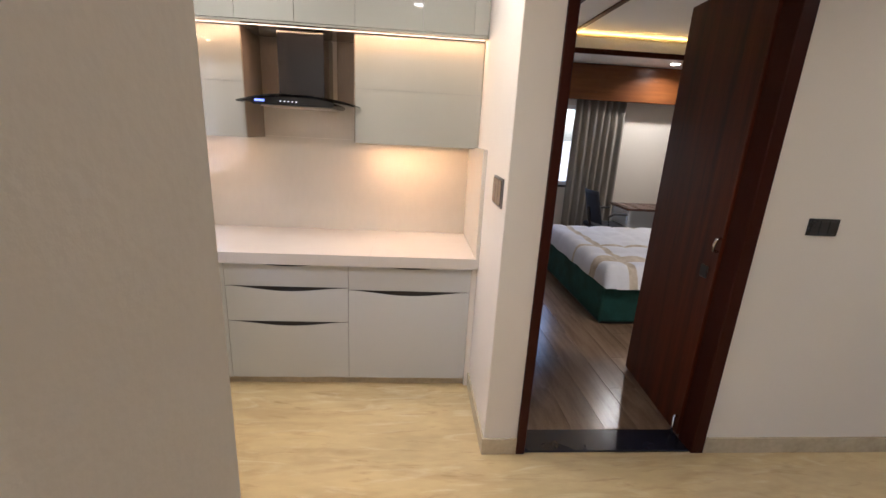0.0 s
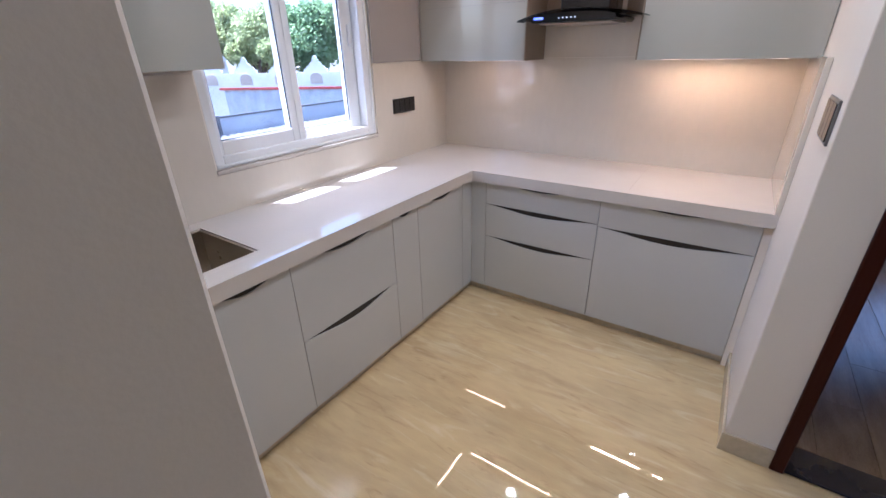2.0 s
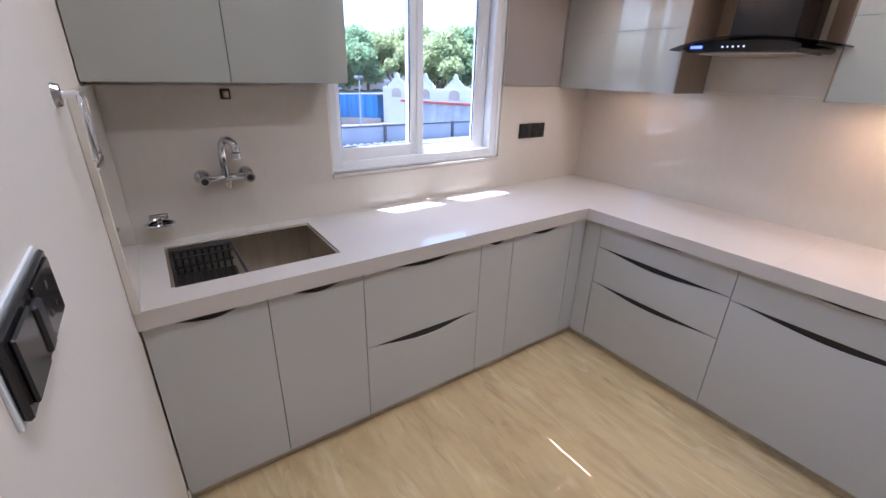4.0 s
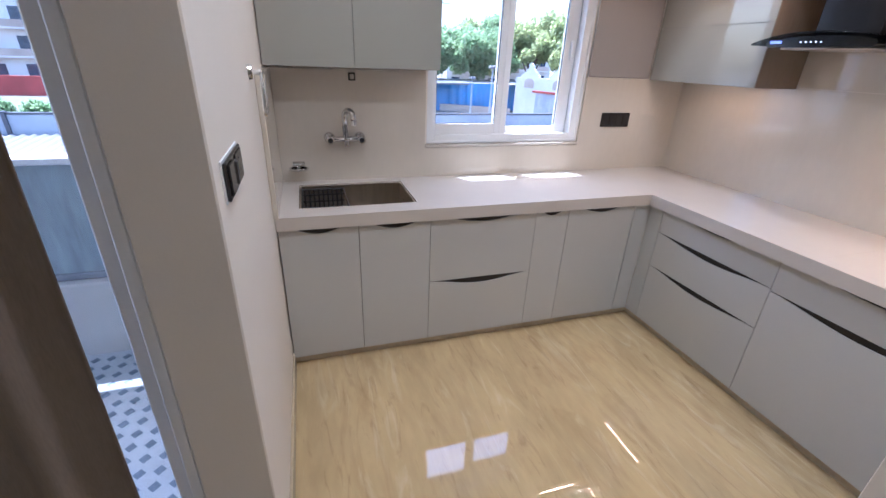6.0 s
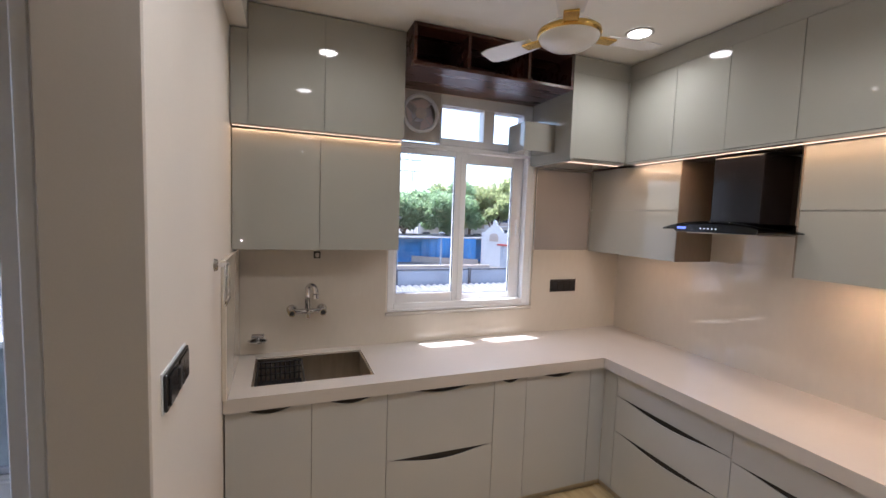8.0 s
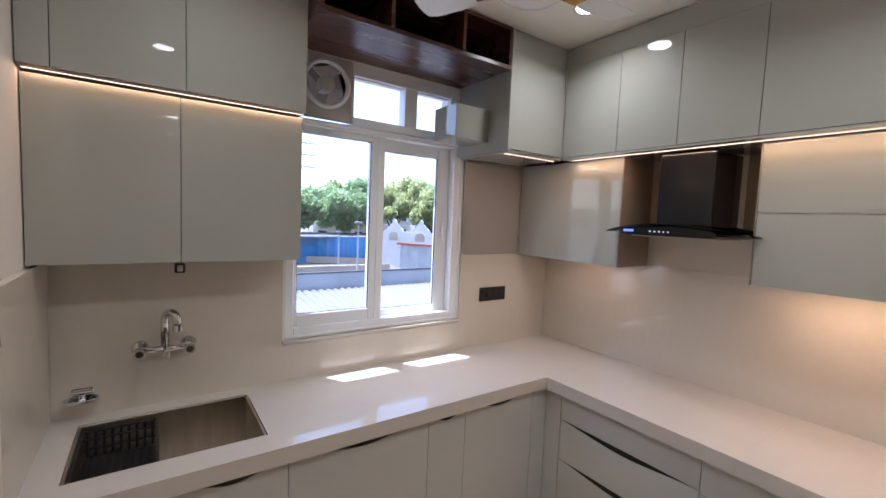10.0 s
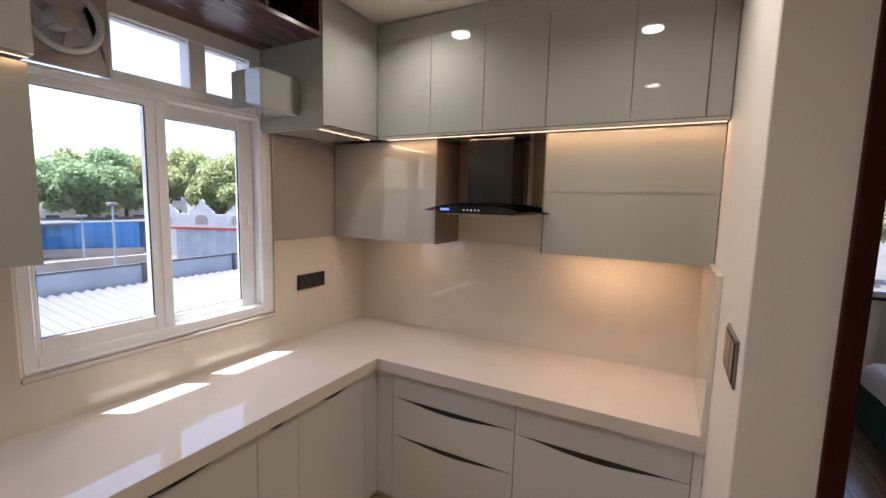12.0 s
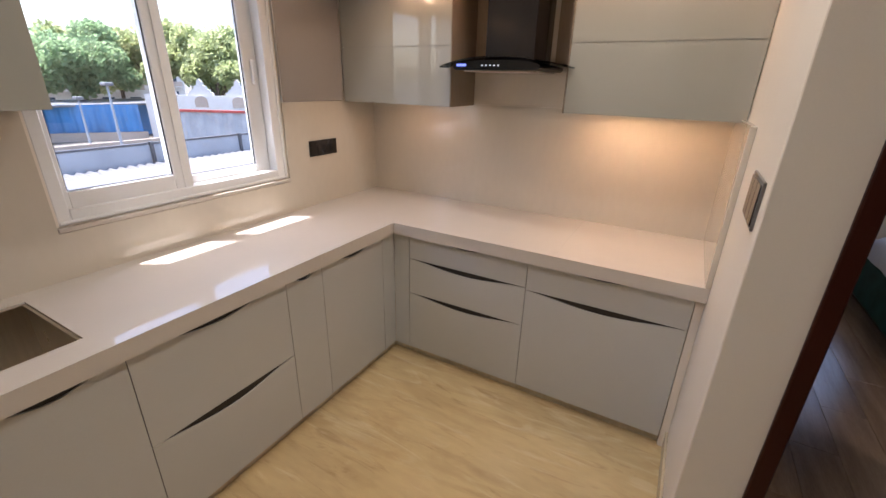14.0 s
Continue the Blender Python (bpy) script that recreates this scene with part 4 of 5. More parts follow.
for x, z, r_ in ((-0.137, 1.342, 0.0055), (-0.152, 1.312, 0.0042), (-0.122, 1.312, 0.0042)):
    part("pin_hole", cyl((x, SY + 0.0140, z), (x, SY + 0.0150, z), r_, n=12), M_PLASTIC, face)
plate("switch", "y", DY, -1, 2.045, 2.198, 1.219, 1.300, 1, 3, "black switch plate beside the bedroom door")

# ---- ceiling fan ----
fan2 = thing("ceiling_fan", (-0.46, 1.71, CEIL), "white ceiling fan with gold trim and three blades", "ceiling fan")
FX, FY, FZ = -0.46, 1.71, 2.515
part("canopy", lathe([(0.0, 0.0), (0.055, 0.0), (0.052, -0.03), (0.02, -0.06), (0.012, -0.062)], (FX, FY, CEIL - 0.001), 24), M_FANWHITE, fan2, smooth=True)
part("rod", cyl((FX, FY, FZ + 0.05), (FX, FY, CEIL - 0.05), 0.012, n=12), M_FANWHITE, fan2)
part("motor", lathe([(0.0, 0.065), (0.05, 0.06), (0.10, 0.045), (0.125, 0.02), (0.128, 0.0), (0.118, -0.02), (0.085, -0.042), (0.04, -0.055), (0.0, -0.058)], (FX, FY, FZ), 40), M_FANWHITE, fan2, smooth=True)
part("trim_ring", lathe([(0.120, 0.024), (0.132, 0.020), (0.134, 0.006), (0.128, -0.004), (0.120, 0.0)], (FX, FY, FZ), 40), M_GOLD, fan2, "gold ring", smooth=True)
for k in range(3):
    a = radians(205 + 120 * k)
    rot = Matrix.Translation((FX, FY, FZ)) @ Matrix.Rotation(a, 4, "Z")
    bm = box(0.115, 0.22, -0.03, 0.03, 0.004, 0.014, 0.003)
    bmesh.ops.transform(bm, matrix=rot, verts=bm.verts)
    br = part("bracket", bm, M_GOLD, fan2, "gold blade bracket")
    bm = bmesh.new()
    prof = [(0.17, 0.045), (0.30, 0.060), (0.40, 0.062), (0.44, 0.050), (0.445, 0.0), (0.44, -0.050), (0.40, -0.062), (0.30, -0.060), (0.17, -0.045)]
    top = [bm.verts.new((x, y, 0.018 + 0.14 * y)) for x, y in prof]
    bot = [bm.verts.new((x, y, 0.014 + 0.14 * y)) for x, y in prof]
    bm.faces.new(top)
    bm.faces.new(bot[::-1])
    for i in range(len(prof)):
        j = (i + 1) % len(prof)
        bm.faces.new((top[i], bot[i], bot[j], top[j]))
    bmesh.ops.transform(bm, matrix=rot, verts=bm.verts)
    part("blade", bm, M_FANWHITE, fan2)

# ---- bedroom door ----
door = thing("door_1", (1.29, DY + 0.07, 0), "open dark polished wooden bedroom door in its frame", "door", kind="structure")
for a, b, d in ((0.785, 0.832, 0.15), (1.742, 1.812, 0.098)):
    part("jamb", box(a, b, DY - 0.014, DY + d, 0.0, 2.46, 0.004), M_TEAK, door)
part("door_stop", box(0.8325, 0.848, DY + 0.05, DY + 0.09, 0.014, 2.38, 0.003), M_TEAK, door)
part("head", box(0.8325, 1.7415, DY - 0.013, DY + 0.15, 2.38, 2.459, 0.004), M_TEAK, door)
HG = Matrix.Translation((1.776, DY + 0.10, 0)) @ Matrix.Rotation(radians(-5), 4, "Z")
bm = box(-0.038, 0.0, 0.01, 0.735, 0.018, 2.37, 0.003)
bmesh.ops.transform(bm, matrix=HG, verts=bm.verts)
leaf = part("door_leaf", bm, M_DOORLEAF, door, "dark reddish wooden door leaf")
bm = box(-0.050, -0.038, 0.060, 0.118, 0.935, 1.00, 0.004)
bmesh.ops.transform(bm, matrix=HG, verts=bm.verts)
part("lock_plate", bm, M_PLASTIC, leaf, "black lock plate")
bm = tube([(-0.04, 0.024, 1.09), (-0.062, 0.024, 1.095), (-0.066, 0.022, 1.13), (-0.062, 0.020, 1.155), (-0.04, 0.020, 1.16)], 0.008, 10)
bmesh.ops.transform(bm, matrix=HG, verts=bm.verts)
part("door_handle", bm, M_CHROME, leaf, "chrome pull handle", smooth=True)
bm = tube([(-0.045, 0.03, 0.13), (-0.06, 0.028, 0.12), (-0.062, 0.025, 0.05), (-0.06, 0.02, 0.022)], 0.008, 10)
bmesh.ops.transform(bm, matrix=HG, verts=bm.verts)
part("door_stopper", bm, M_CHROME, leaf, "chrome foot stopper", smooth=True)
structure("threshold", box(0.8325, 1.7415, DY - 0.002, DY + 0.165, 0.0, 0.012, 0.003), M_GRANITE, "polished black granite door threshold", "threshold")

# ---- bedroom ----
bw = thing("window_2", (2.05, BFAR, 0.94), "white framed bedroom window", "window", kind="structure")
bar_frame(bw, "window_frame", "y", BFAR + 0.03, BFAR + 0.11, 1.35, 2.75, 0.94, 2.05, 0.055, M_UPVC)
part("mullion", box(2.03, 2.08, BFAR + 0.04, BFAR + 0.10, 0.995, 1.995, 0.004), M_UPVC, bw)
pane(bw, "y", BFAR + 0.07, 1.405, 2.03, 0.995, 1.995)
pane(bw, "y", BFAR + 0.07, 2.08, 2.695, 0.995, 1.995)
part("window_sill", box(1.33, 2.77, BFAR - 0.025, BFAR + 0.03, 0.915, 0.94, 0.003), M_GRANITE, bw, "dark stone sill")


def curtain(name, axis, p, u0, u1, z0, z1, folds, depth, material, label):
    bm = bmesh.new()
    n = folds * 10
    grid = []
    for j in range(9):
        v = j / 8
        row = []
        for i in range(n + 1):
            u = u0 + (u1 - u0) * i / n
            w = p + depth * math.sin(2 * math.pi * folds * i / n + 0.5 * math.sin(3.0 * v + i * 0.13)) * (0.8 + 0.3 * v)
            row.append(bm.verts.new((w, u, z0 + (z1 - z0) * (1 - v)) if axis == "x" else (u, w, z0 + (z1 - z0) * (1 - v))))
        grid.append(row)
    for a, b in zip(grid, grid[1:]):
        for i in range(n):
            bm.faces.new((a[i], a[i + 1], b[i + 1], b[i]))
    r = bmesh.ops.extrude_face_region(bm, geom=bm.faces[:])
    off = (0.003, 0, 0) if axis == "x" else (0, 0.003, 0)
    bmesh.ops.translate(bm, verts=[v for v in r["geom"] if isinstance(v, bmesh.types.BMVert)], vec=off)
    return solo(name, bm, material, label, "curtain", smooth=True)


curtain("curtain", "y", BFAR - 0.07, 2.42, 3.14, 0.02, 2.148, 7, 0.035, M_CURTAIN, "grey pleated floor-length curtain beside the bedroom window")
pel = thing("curtain_pelmet", (2.75, BFAR - 0.12, 2.115), "polished orange-brown wooden curtain pelmet", "pelmet")
part("face_board", box(BED_W + 0.01, 4.78, BFAR - 0.20, BFAR - 0.18, 2.115, 2.565, 0.003), M_PELMET, pel)
part("bottom_board", box(BED_W + 0.01, 4.78, BFAR - 0.18, BFAR - 0.14, 2.115, 2.135, 0.002), M_PELMET, pel)
part("rail", tube([(BED_W + 0.05, BFAR - 0.07, 2.16), (4.7, BFAR - 0.07, 2.16)], 0.012, 10), M_ALU, pel)

bed = thing("bed", (2.85, 4.32, 0), "green velvet upholstered bed with white and beige quilt", "bed")
part("base", box(1.915, 4.01, 3.483, 5.28, 0.02, 0.36, 0.02, 3), M_VELVET, bed, "deep green velvet bed base")
part("foot_trim", box(1.93, 4.0, 3.498, 5.265, 0.0, 0.02, 0.004), M_PLASTIC, bed, "dark bottom edge")
part("headboard", box(4.01, 4.12, 3.42, 5.34, 0.02, 1.25, 0.03, 3), M_VELVET, bed, "green velvet headboard")
part("mattress", box(1.94, 4.0, 3.51, 5.25, 0.36, 0.50, 0.03, 2), M_QUILT, bed)


def quilt(x0, x1, y0, y1, top, drop):
    """A soft stitched cover that hangs over the mattress edges."""
    bm = bmesh.new()
    nx, ny = 56, 50
    g = []
    for i in range(nx + 1):
        g.append([])
        for j in range(ny + 1):
            x, y = x0 + (x1 - x0) * i / nx, y0 + (y1 - y0) * j / ny
            edge = min(x - x0, y - y0, y1 - y)
            fall = drop * max(0.0, 1 - edge / 0.13) ** 2
            puff = 0.030 * (abs(math.sin(math.pi * (x - x0) / 0.30)) * abs(math.sin(math.pi * (y - y0) / 0.26))) ** 0.45
            pull = 0.05 * max(0.0, 1 - edge / 0.10) ** 2
            sx = x + (pull if x - x0 < 0.12 else 0)
            z = top - fall + puff + 0.012 * noise.noise(Vector((x * 5, y * 5, 0)))
            g[-1].append(bm.verts.new((sx, y, z)))
    for i in range(nx):
        for j in range(ny):
            bm.faces.new((g[i][j], g[i + 1][j], g[i + 1][j + 1], g[i][j + 1]))
    return bm


def in_band(c):
    return 0.26 < c.y - 3.43 < 0.36 or 0.78 < c.y - 3.43 < 0.84 or 0.26 < c.x - 1.86 < 0.33


def quilt_faces(keep):
    bm = quilt(1.86, 3.96, 3.43, 5.32, 0.525, 0.17)
    bmesh.ops.delete(bm, geom=[f for f in bm.faces if in_band(f.calc_center_median()) != keep], context="FACES")
    return bm


q = solo("quilt", quilt_faces(False), M_QUILT, "puffy white stitched quilt spread on the bed", "quilt", smooth=True)
part("band", quilt_faces(True), M_QBAND, q, "beige woven band", smooth=True)

ch = thing("office_chair", (2.78, 5.50, 0), "black mesh office chair with armrests beside the bed", "chair")
bm = bmesh.new()
pts = []
for j in range(9):
    z = 0.55 + 0.42 * j / 8
    for i in range(7):
        u = -1 + i / 3
        w = 0.22 * (1 - 0.12 * (j / 8) ** 2)
        pts.append(bm.verts.new((2.62 - 0.10 * (j / 8) + 0.05 * u * u, 5.50 + w * u, z)))
for j in range(8):
    for i in range(6):
        bm.faces.new((pts[j * 7 + i], pts[j * 7 + i + 1], pts[j * 7 + i + 8], pts[j * 7 + i + 7]))
r = bmesh.ops.extrude_face_region(bm, geom=bm.faces[:])
bmesh.ops.translate(bm, verts=[v for v in r["geom"] if isinstance(v, bmesh.types.BMVert)], vec=(-0.02, 0, 0))
part("backrest", bm, M_FABRIC, ch, "curved black mesh backrest", smooth=True)
part("seat", box(2.60, 3.06, 5.26, 5.74, 0.45, 0.52, 0.03, 3), M_FABRIC, ch)
part("back_support", tube([(2.80, 5.50, 0.44), (2.62, 5.50, 0.46), (2.575, 5.50, 0.60), (2.55, 5.50, 0.75)], 0.018, 10), M_PLASTIC, ch)
for y in (5.24, 5.76):
    part("armrest", tube([(2.78, 5.50 + (y - 5.5) * 0.9, 0.46), (2.74, y, 0.50), (2.72, y, 0.66), (2.80, y, 0.70), (2.96, y, 0.70)], 0.016, 10), M_PLASTIC, ch)
part("column", cyl((2.83, 5.50, 0.10), (2.83, 5.50, 0.45), 0.028, n=16), M_CHROME, ch)
for k in range(5):
    a = 2 * math.pi * k / 5
    part("leg", tube([(2.83, 5.50, 0.11), (2.83 + 0.29 * math.cos(a), 5.50 + 0.29 * math.sin(a), 0.07)], 0.016, 8), M_PLASTIC, ch)
    part("castor", cyl((2.83 + 0.29 * math.cos(a) - 0.012, 5.50 + 0.29 * math.sin(a), 0.03), (2.83 + 0.29 * math.cos(a) + 0.012, 5.50 + 0.29 * math.sin(a), 0.03), 0.03, n=14), M_PLASTIC, ch)
desk = thing("desk", (3.55, 5.70, 0), "small wooden desk with glass-edged top by the wall", "desk")
part("tabletop", box(3.05, 4.10, 5.42, 5.95, 0.72, 0.75, 0.004), M_WALNUT, desk)
for x in (3.10, 4.05):
    for y in (5.46, 5.90):
        part("leg", box(x - 0.02, x + 0.02, y - 0.02, y + 0.02, 0.0, 0.72, 0.002), M_UPVC, desk)
part("side_panel", box(3.08, 4.07, 5.90, 5.92, 0.40, 0.72), M_UPVC, desk)
downlight(3.45, 5.62, 2.57, 1.2, "round recessed bedroom ceiling light, lit; the one by the door unseen")
# unseen lamp behind the door wall, added light for the bedroom's near end
downlight(2.4, 2.4, 2.57, 1.2, "round recessed bedroom ceiling light, lit; the one by the door unseen")
cove = thing("cove_light", (2.7, 5.30, 2.72), "amber LED cove light hidden on the tray ledge", "light")
part("led_strip", box(1.4, 4.05, 5.30, 5.33, 2.7205, 2.728), M_COVE, cove)
d = bpy.data.lights.new("cove", "AREA")
d.shape, d.size, d.size_y, d.energy, d.color = "RECTANGLE", 2.6, 0.03, COVE_METRE * 2.6, (1.0, 0.58, 0.16)
new("cove_lamp", d).matrix_world = look((2.7, 5.31, 2.735), (2.7, 5.20, 2.80))

# ---- balcony side ----
bd = thing("balcony_door", (0.1, -1.0, 0), "white framed sliding glass balcony door", "door", kind="structure")
bar_frame(bd, "door_frame", "x", 0.0, 0.106, -2.2, SY - 0.171, 0.0, 2.25, 0.03, M_UPVC)
for a, b, p in ((-1.05, SY - 0.202, 0.055), (-2.15, -0.98, 0.012)):
    s_ = part("sash", panel("x", p, p + 0.035, b - 0.034, b, 0.05, 2.20, 0.004), M_UPVC, bd, "white sliding sash")
    part("stile", panel("x", p, p + 0.035, a, a + 0.055, 0.05, 2.20, 0.004), M_UPVC, s_)
    part("rail", panel("x", p, p + 0.035, a + 0.055, b - 0.034, 0.05, 0.11, 0.004), M_UPVC, s_)
    part("rail", panel("x", p, p + 0.035, a + 0.055, b - 0.034, 2.14, 2.20, 0.004), M_UPVC, s_)
    o = part("pane", panel("x", p + 0.014, p + 0.02, a + 0.055, b - 0.034, 0.11, 2.14, 0), M_GLASS, s_, "clear door glass")
    o.visible_shadow = False
curtain("curtain", "x", 0.198, -0.62, 0.068, 0.01, 2.42, 4, 0.026, M_BROWNCURT, "dark brown heavy curtain at the balcony door")
rod = thing("curtain_rod", (0.205, -1.0, 2.44), "slim dark curtain rod over the balcony door", "curtain rod")
part("rod", tube([(0.205, -2.4, 2.435), (0.205, 0.12, 2.435)], 0.012, 10), M_PLASTIC, rod)
for y in (-2.3, 0.05):
    part("bracket", tube([(PX, y, 2.435), (0.205, y, 2.435)], 0.008, 8), M_PLASTIC, rod)
structure("balcony_floor", box(-1.45, PX - 0.166, -3.4, SY - 0.171, -0.15, -0.03), M_BTILE, "patterned grey balcony floor", "floor")
structure("balcony_parapet", box(-1.55, -1.40, -3.4, SY - 0.171, -0.15, 0.42, 0.01), M_WHITEWALL, "low white rendered balcony parapet", "parapet")
vs, fs = [], []
for i in range(17):
    for j in range(17):
        x, y, r_ = -1.34 + 0.078 * i, -1.12 + 0.076 * j, 0.026
        k = len(vs)
        vs += [(x - r_, y, -0.0295), (x, y - r_, -0.0295), (x + r_, y, -0.0295), (x, y + r_, -0.0295), (x, y, -0.026)]
        fs += [(k, k + 1, k + 4), (k + 1, k + 2, k + 4), (k + 2, k + 3, k + 4), (k + 3, k, k + 4)]
me = bpy.data.meshes.new("tile_inlay")
me.from_pydata(vs, [], fs)
me.materials.append(M_BTILE2)
tagged(new("tile_inlay", me), "dark diamond inlays of the balcony floor tiles", "tiles", kind="stuff")
rail = thing("balcony_railing", (-1.475, -1.6, 0.42), "frosted glass balcony railing with white top rail", "railing")
for k in range(5):
    y = -3.91 + 0.86 * k
    part("glass_panel", box(-1.480, -1.470, max(y + 0.03, -3.35), min(y + 0.83, 0.14), 0.462, 1.05), M_FROST, rail, "pale frosted glass")
    if k:
        part("post", box(-1.495, -1.455, y - 0.015, y + 0.025, 0.42, 1.05, 0.003), M_ALU, rail)
part("bottom_rail", box(-1.495, -1.455, -3.35, SY - 0.175, 0.425, 0.46, 0.004), M_PARAPET, rail, "blue-grey metal bottom rail")
part("top_rail", box(-1.52, -1.43, -3.35, SY - 0.175, 1.05, 1.09, 0.008), M_UPVC, rail)

# ---- outdoors ----
GZ = -3.6
structure("ground", box(-900, 900, -900, 900, GZ - 0.5, GZ), M_GROUND, "dusty pale ground of the neighbourhood", "ground")
structure("building_below", box(WX - 0.25, 5.0, -3.6, 6.4, GZ, -0.16), M_WHITEWALL, "white rendered storey below the flat", "wall")

roof = thing("sheet_roof", (-5.2, 2.0, -0.4), "white corrugated sheet roof of the neighbouring shed", "roof")
bm = bmesh.new()
cols = []
n = 1200
for i in range(n + 1):
    y = -14 + 30 * i / n
    w = 0.020 * math.sin(2 * math.pi * y / 0.16)
    cols.append((bm.verts.new((-8.40, y, 0.07 + w)), bm.verts.new((-2.6, y, -0.38 + w))))
for (a, b), (c_, d_) in zip(cols, cols[1:]):
    bm.faces.new((a, b, d_, c_))
part("sheet", bm, M_SHEET, roof)
part("shed_wall", box(-8.38, -2.7, -13.9, 15.9, GZ, -0.50), M_WHITEWALL, roof)
fence = thing("parapet_fence", (-8.5, 1, 0.0), "low blue-grey panel fence along the roof edge", "fence")
for k in range(16):
    y = -14 + 1.9 * k
    part("panel", box(-8.52, -8.48, y + 0.03, y + 1.87, -0.05, 0.40), M_PARAPET, fence)
    part("post", box(-8.53, -8.44, y - 0.03, y + 0.03, -0.05, 0.46), M_POST, fence)
part("top_rail", box(-8.53, -8.47, -14, 16.4, 0.405, 0.44), M_POST, fence)
part("support_wall", box(-8.56, -8.40, -14, 16.4, GZ, -0.06), M_WHITEWALL, fence)


def corrugated(x0, y0, x1, y1, z0, z1, pitch, amp):
    bm = bmesh.new()
    a, b = Vector((x0, y0, 0)), Vector((x1, y1, 0))
    d = (b - a).normalized()
    nrm = Vector((d.y, -d.x, 0))
    n = int((b - a).length / pitch * 4)
    pr = None
    for i in range(n + 1):
        p = a + (b - a) * i / n + nrm * (amp if (i // 2) % 2 else 0)
        cur = (bm.verts.new((p.x, p.y, z0)), bm.verts.new((p.x, p.y, z1)))
        if pr:
            bm.faces.new((pr[0], cur[0], cur[1], pr[1]))
        pr = cur
    return bm


shed = thing("blue_shed", (-45, 17.5, GZ), "blue painted sheet-metal shed on a beige base", "shed")
part("wall", corrugated(-47.5, 10.5, -40.8, 20.6, -2.9, -0.72, 0.9, 0.12), M_BLUE, shed, "blue corrugated sheets")
bm = outline([(-52, GZ), (-44, GZ), (-44, -0.9), (-52, -0.9)], "y", 12, 26)
bmesh.ops.transform(bm, matrix=Matrix.Translation((-0.5, 0, 0)), verts=bm.verts)
part("back_wall", bm, M_BLUE, shed)
part("roof", box(-52.5, -43.0, 11.5, 26.5, -0.90, -0.74), M_SHEET, shed)
part("base_wall", corrugated(-47.3, 10.2, -40.3, 20.7, GZ, -2.9, 3.0, 0.02), M_BEIGEWALL, shed, "beige rendered base")
low = solo("compound_wall", box(-34.5, -34.2, 4, 19, GZ, -2.75), M_BEIGEWALL, "low beige compound wall", "wall")
gw = thing("grey_shed", (-33, 24, GZ), "long grey sheet-metal shed with red roof edge", "shed")
part("wall", corrugated(-35.0, 20.5, -22.0, 27.0, GZ, -0.95, 1.2, 0.10), M_PARAPET, gw)
bm = bmesh.new()
for k, (x, y) in enumerate(((-35.2, 20.2), (-21.8, 26.9))):
    for z in (-0.98, -0.80):
        for o_ in (0, 0.25):
            bm.verts.new((x - o_ * 0.4, y + o_, z))
bmesh.ops.convex_hull(bm, input=bm.verts)
part("roof_edge", bm, M_REDWALL, gw, "faded red roof edge")

orn = thing("ornamental_wall", (-36, 27, GZ), "white ornamental parapet wall with domed finials", "wall")
A, B = Vector((-41.0, 21.5, 0)), Vector((-24.0, 31.5, 0))
D = (B - A).normalized()
L = (B - A).length
turn = Matrix.Translation(A) @ Matrix.Rotation(math.atan2(D.y, D.x), 4, "Z")
bm = box(0, L, -0.2, 0.2, GZ, 0.1)
bmesh.ops.transform(bm, matrix=turn, verts=bm.verts)
part("wall", bm, M_WHITEWALL, orn)
lobes = [(-1.1, 0.0), (1.1, 0.0), (1.1, 0.30), (0.86, 0.38), (0.80, 0.62), (0.56, 0.66), (0.50, 0.95), (0.28, 1.02), (0.20, 1.38), (0.12, 1.55), (0.0, 1.66), (-0.12, 1.55), (-0.20, 1.38), (-0.28, 1.02), (-0.50, 0.95), (-0.56, 0.66), (-0.80, 0.62), (-0.86, 0.38), (-1.1, 0.30)]
for k in range(6):
    bm = outline([(x * 0.95, z * 0.8) for x, z in lobes], "y", -0.15, 0.15)
    bmesh.ops.transform(bm, matrix=turn @ Matrix.Translation((1.6 + 3.2 * k, 0, 0.1)), verts=bm.verts)
    part("finial", bm, M_WHITEWALL, orn)
    bm = outline([(-0.55, -0.95), (0.55, -0.95), (0.55, -0.45)] + [(0.55 * math.cos(a), -0.45 + 0.4 * math.sin(a)) for a in (math.pi * i / 8 for i in range(1, 8))] + [(-0.55, -0.45)], "y", -0.24, 0.21)
    bmesh.ops.transform(bm, matrix=turn @ Matrix.Translation((1.6 + 3.2 * k, 0, 0.1)), verts=bm.verts)
    part("arch_niche", bm, M_BEIGEWALL, orn)


def street_lamp(x, y, h):
    e = thing("street_lamp", (x, y, GZ), "pale metal street lamp with flat head", "street lamp", "street lamps")
    part("pole", cyl((x, y, GZ), (x, y, GZ + h), 0.09, 0.06, 12), M_PARAPET, e)
    part("head", box(x - 0.35, x + 0.35, y - 0.25, y + 0.25, GZ + h, GZ + h + 0.22, 0.06, 2), M_SHEET, e)


street_lamp(-31.5, 14.6, 4.55)
street_lamp(-36, 10.4, 4.9)
street_lamp(-40, 16.2, 3.4)


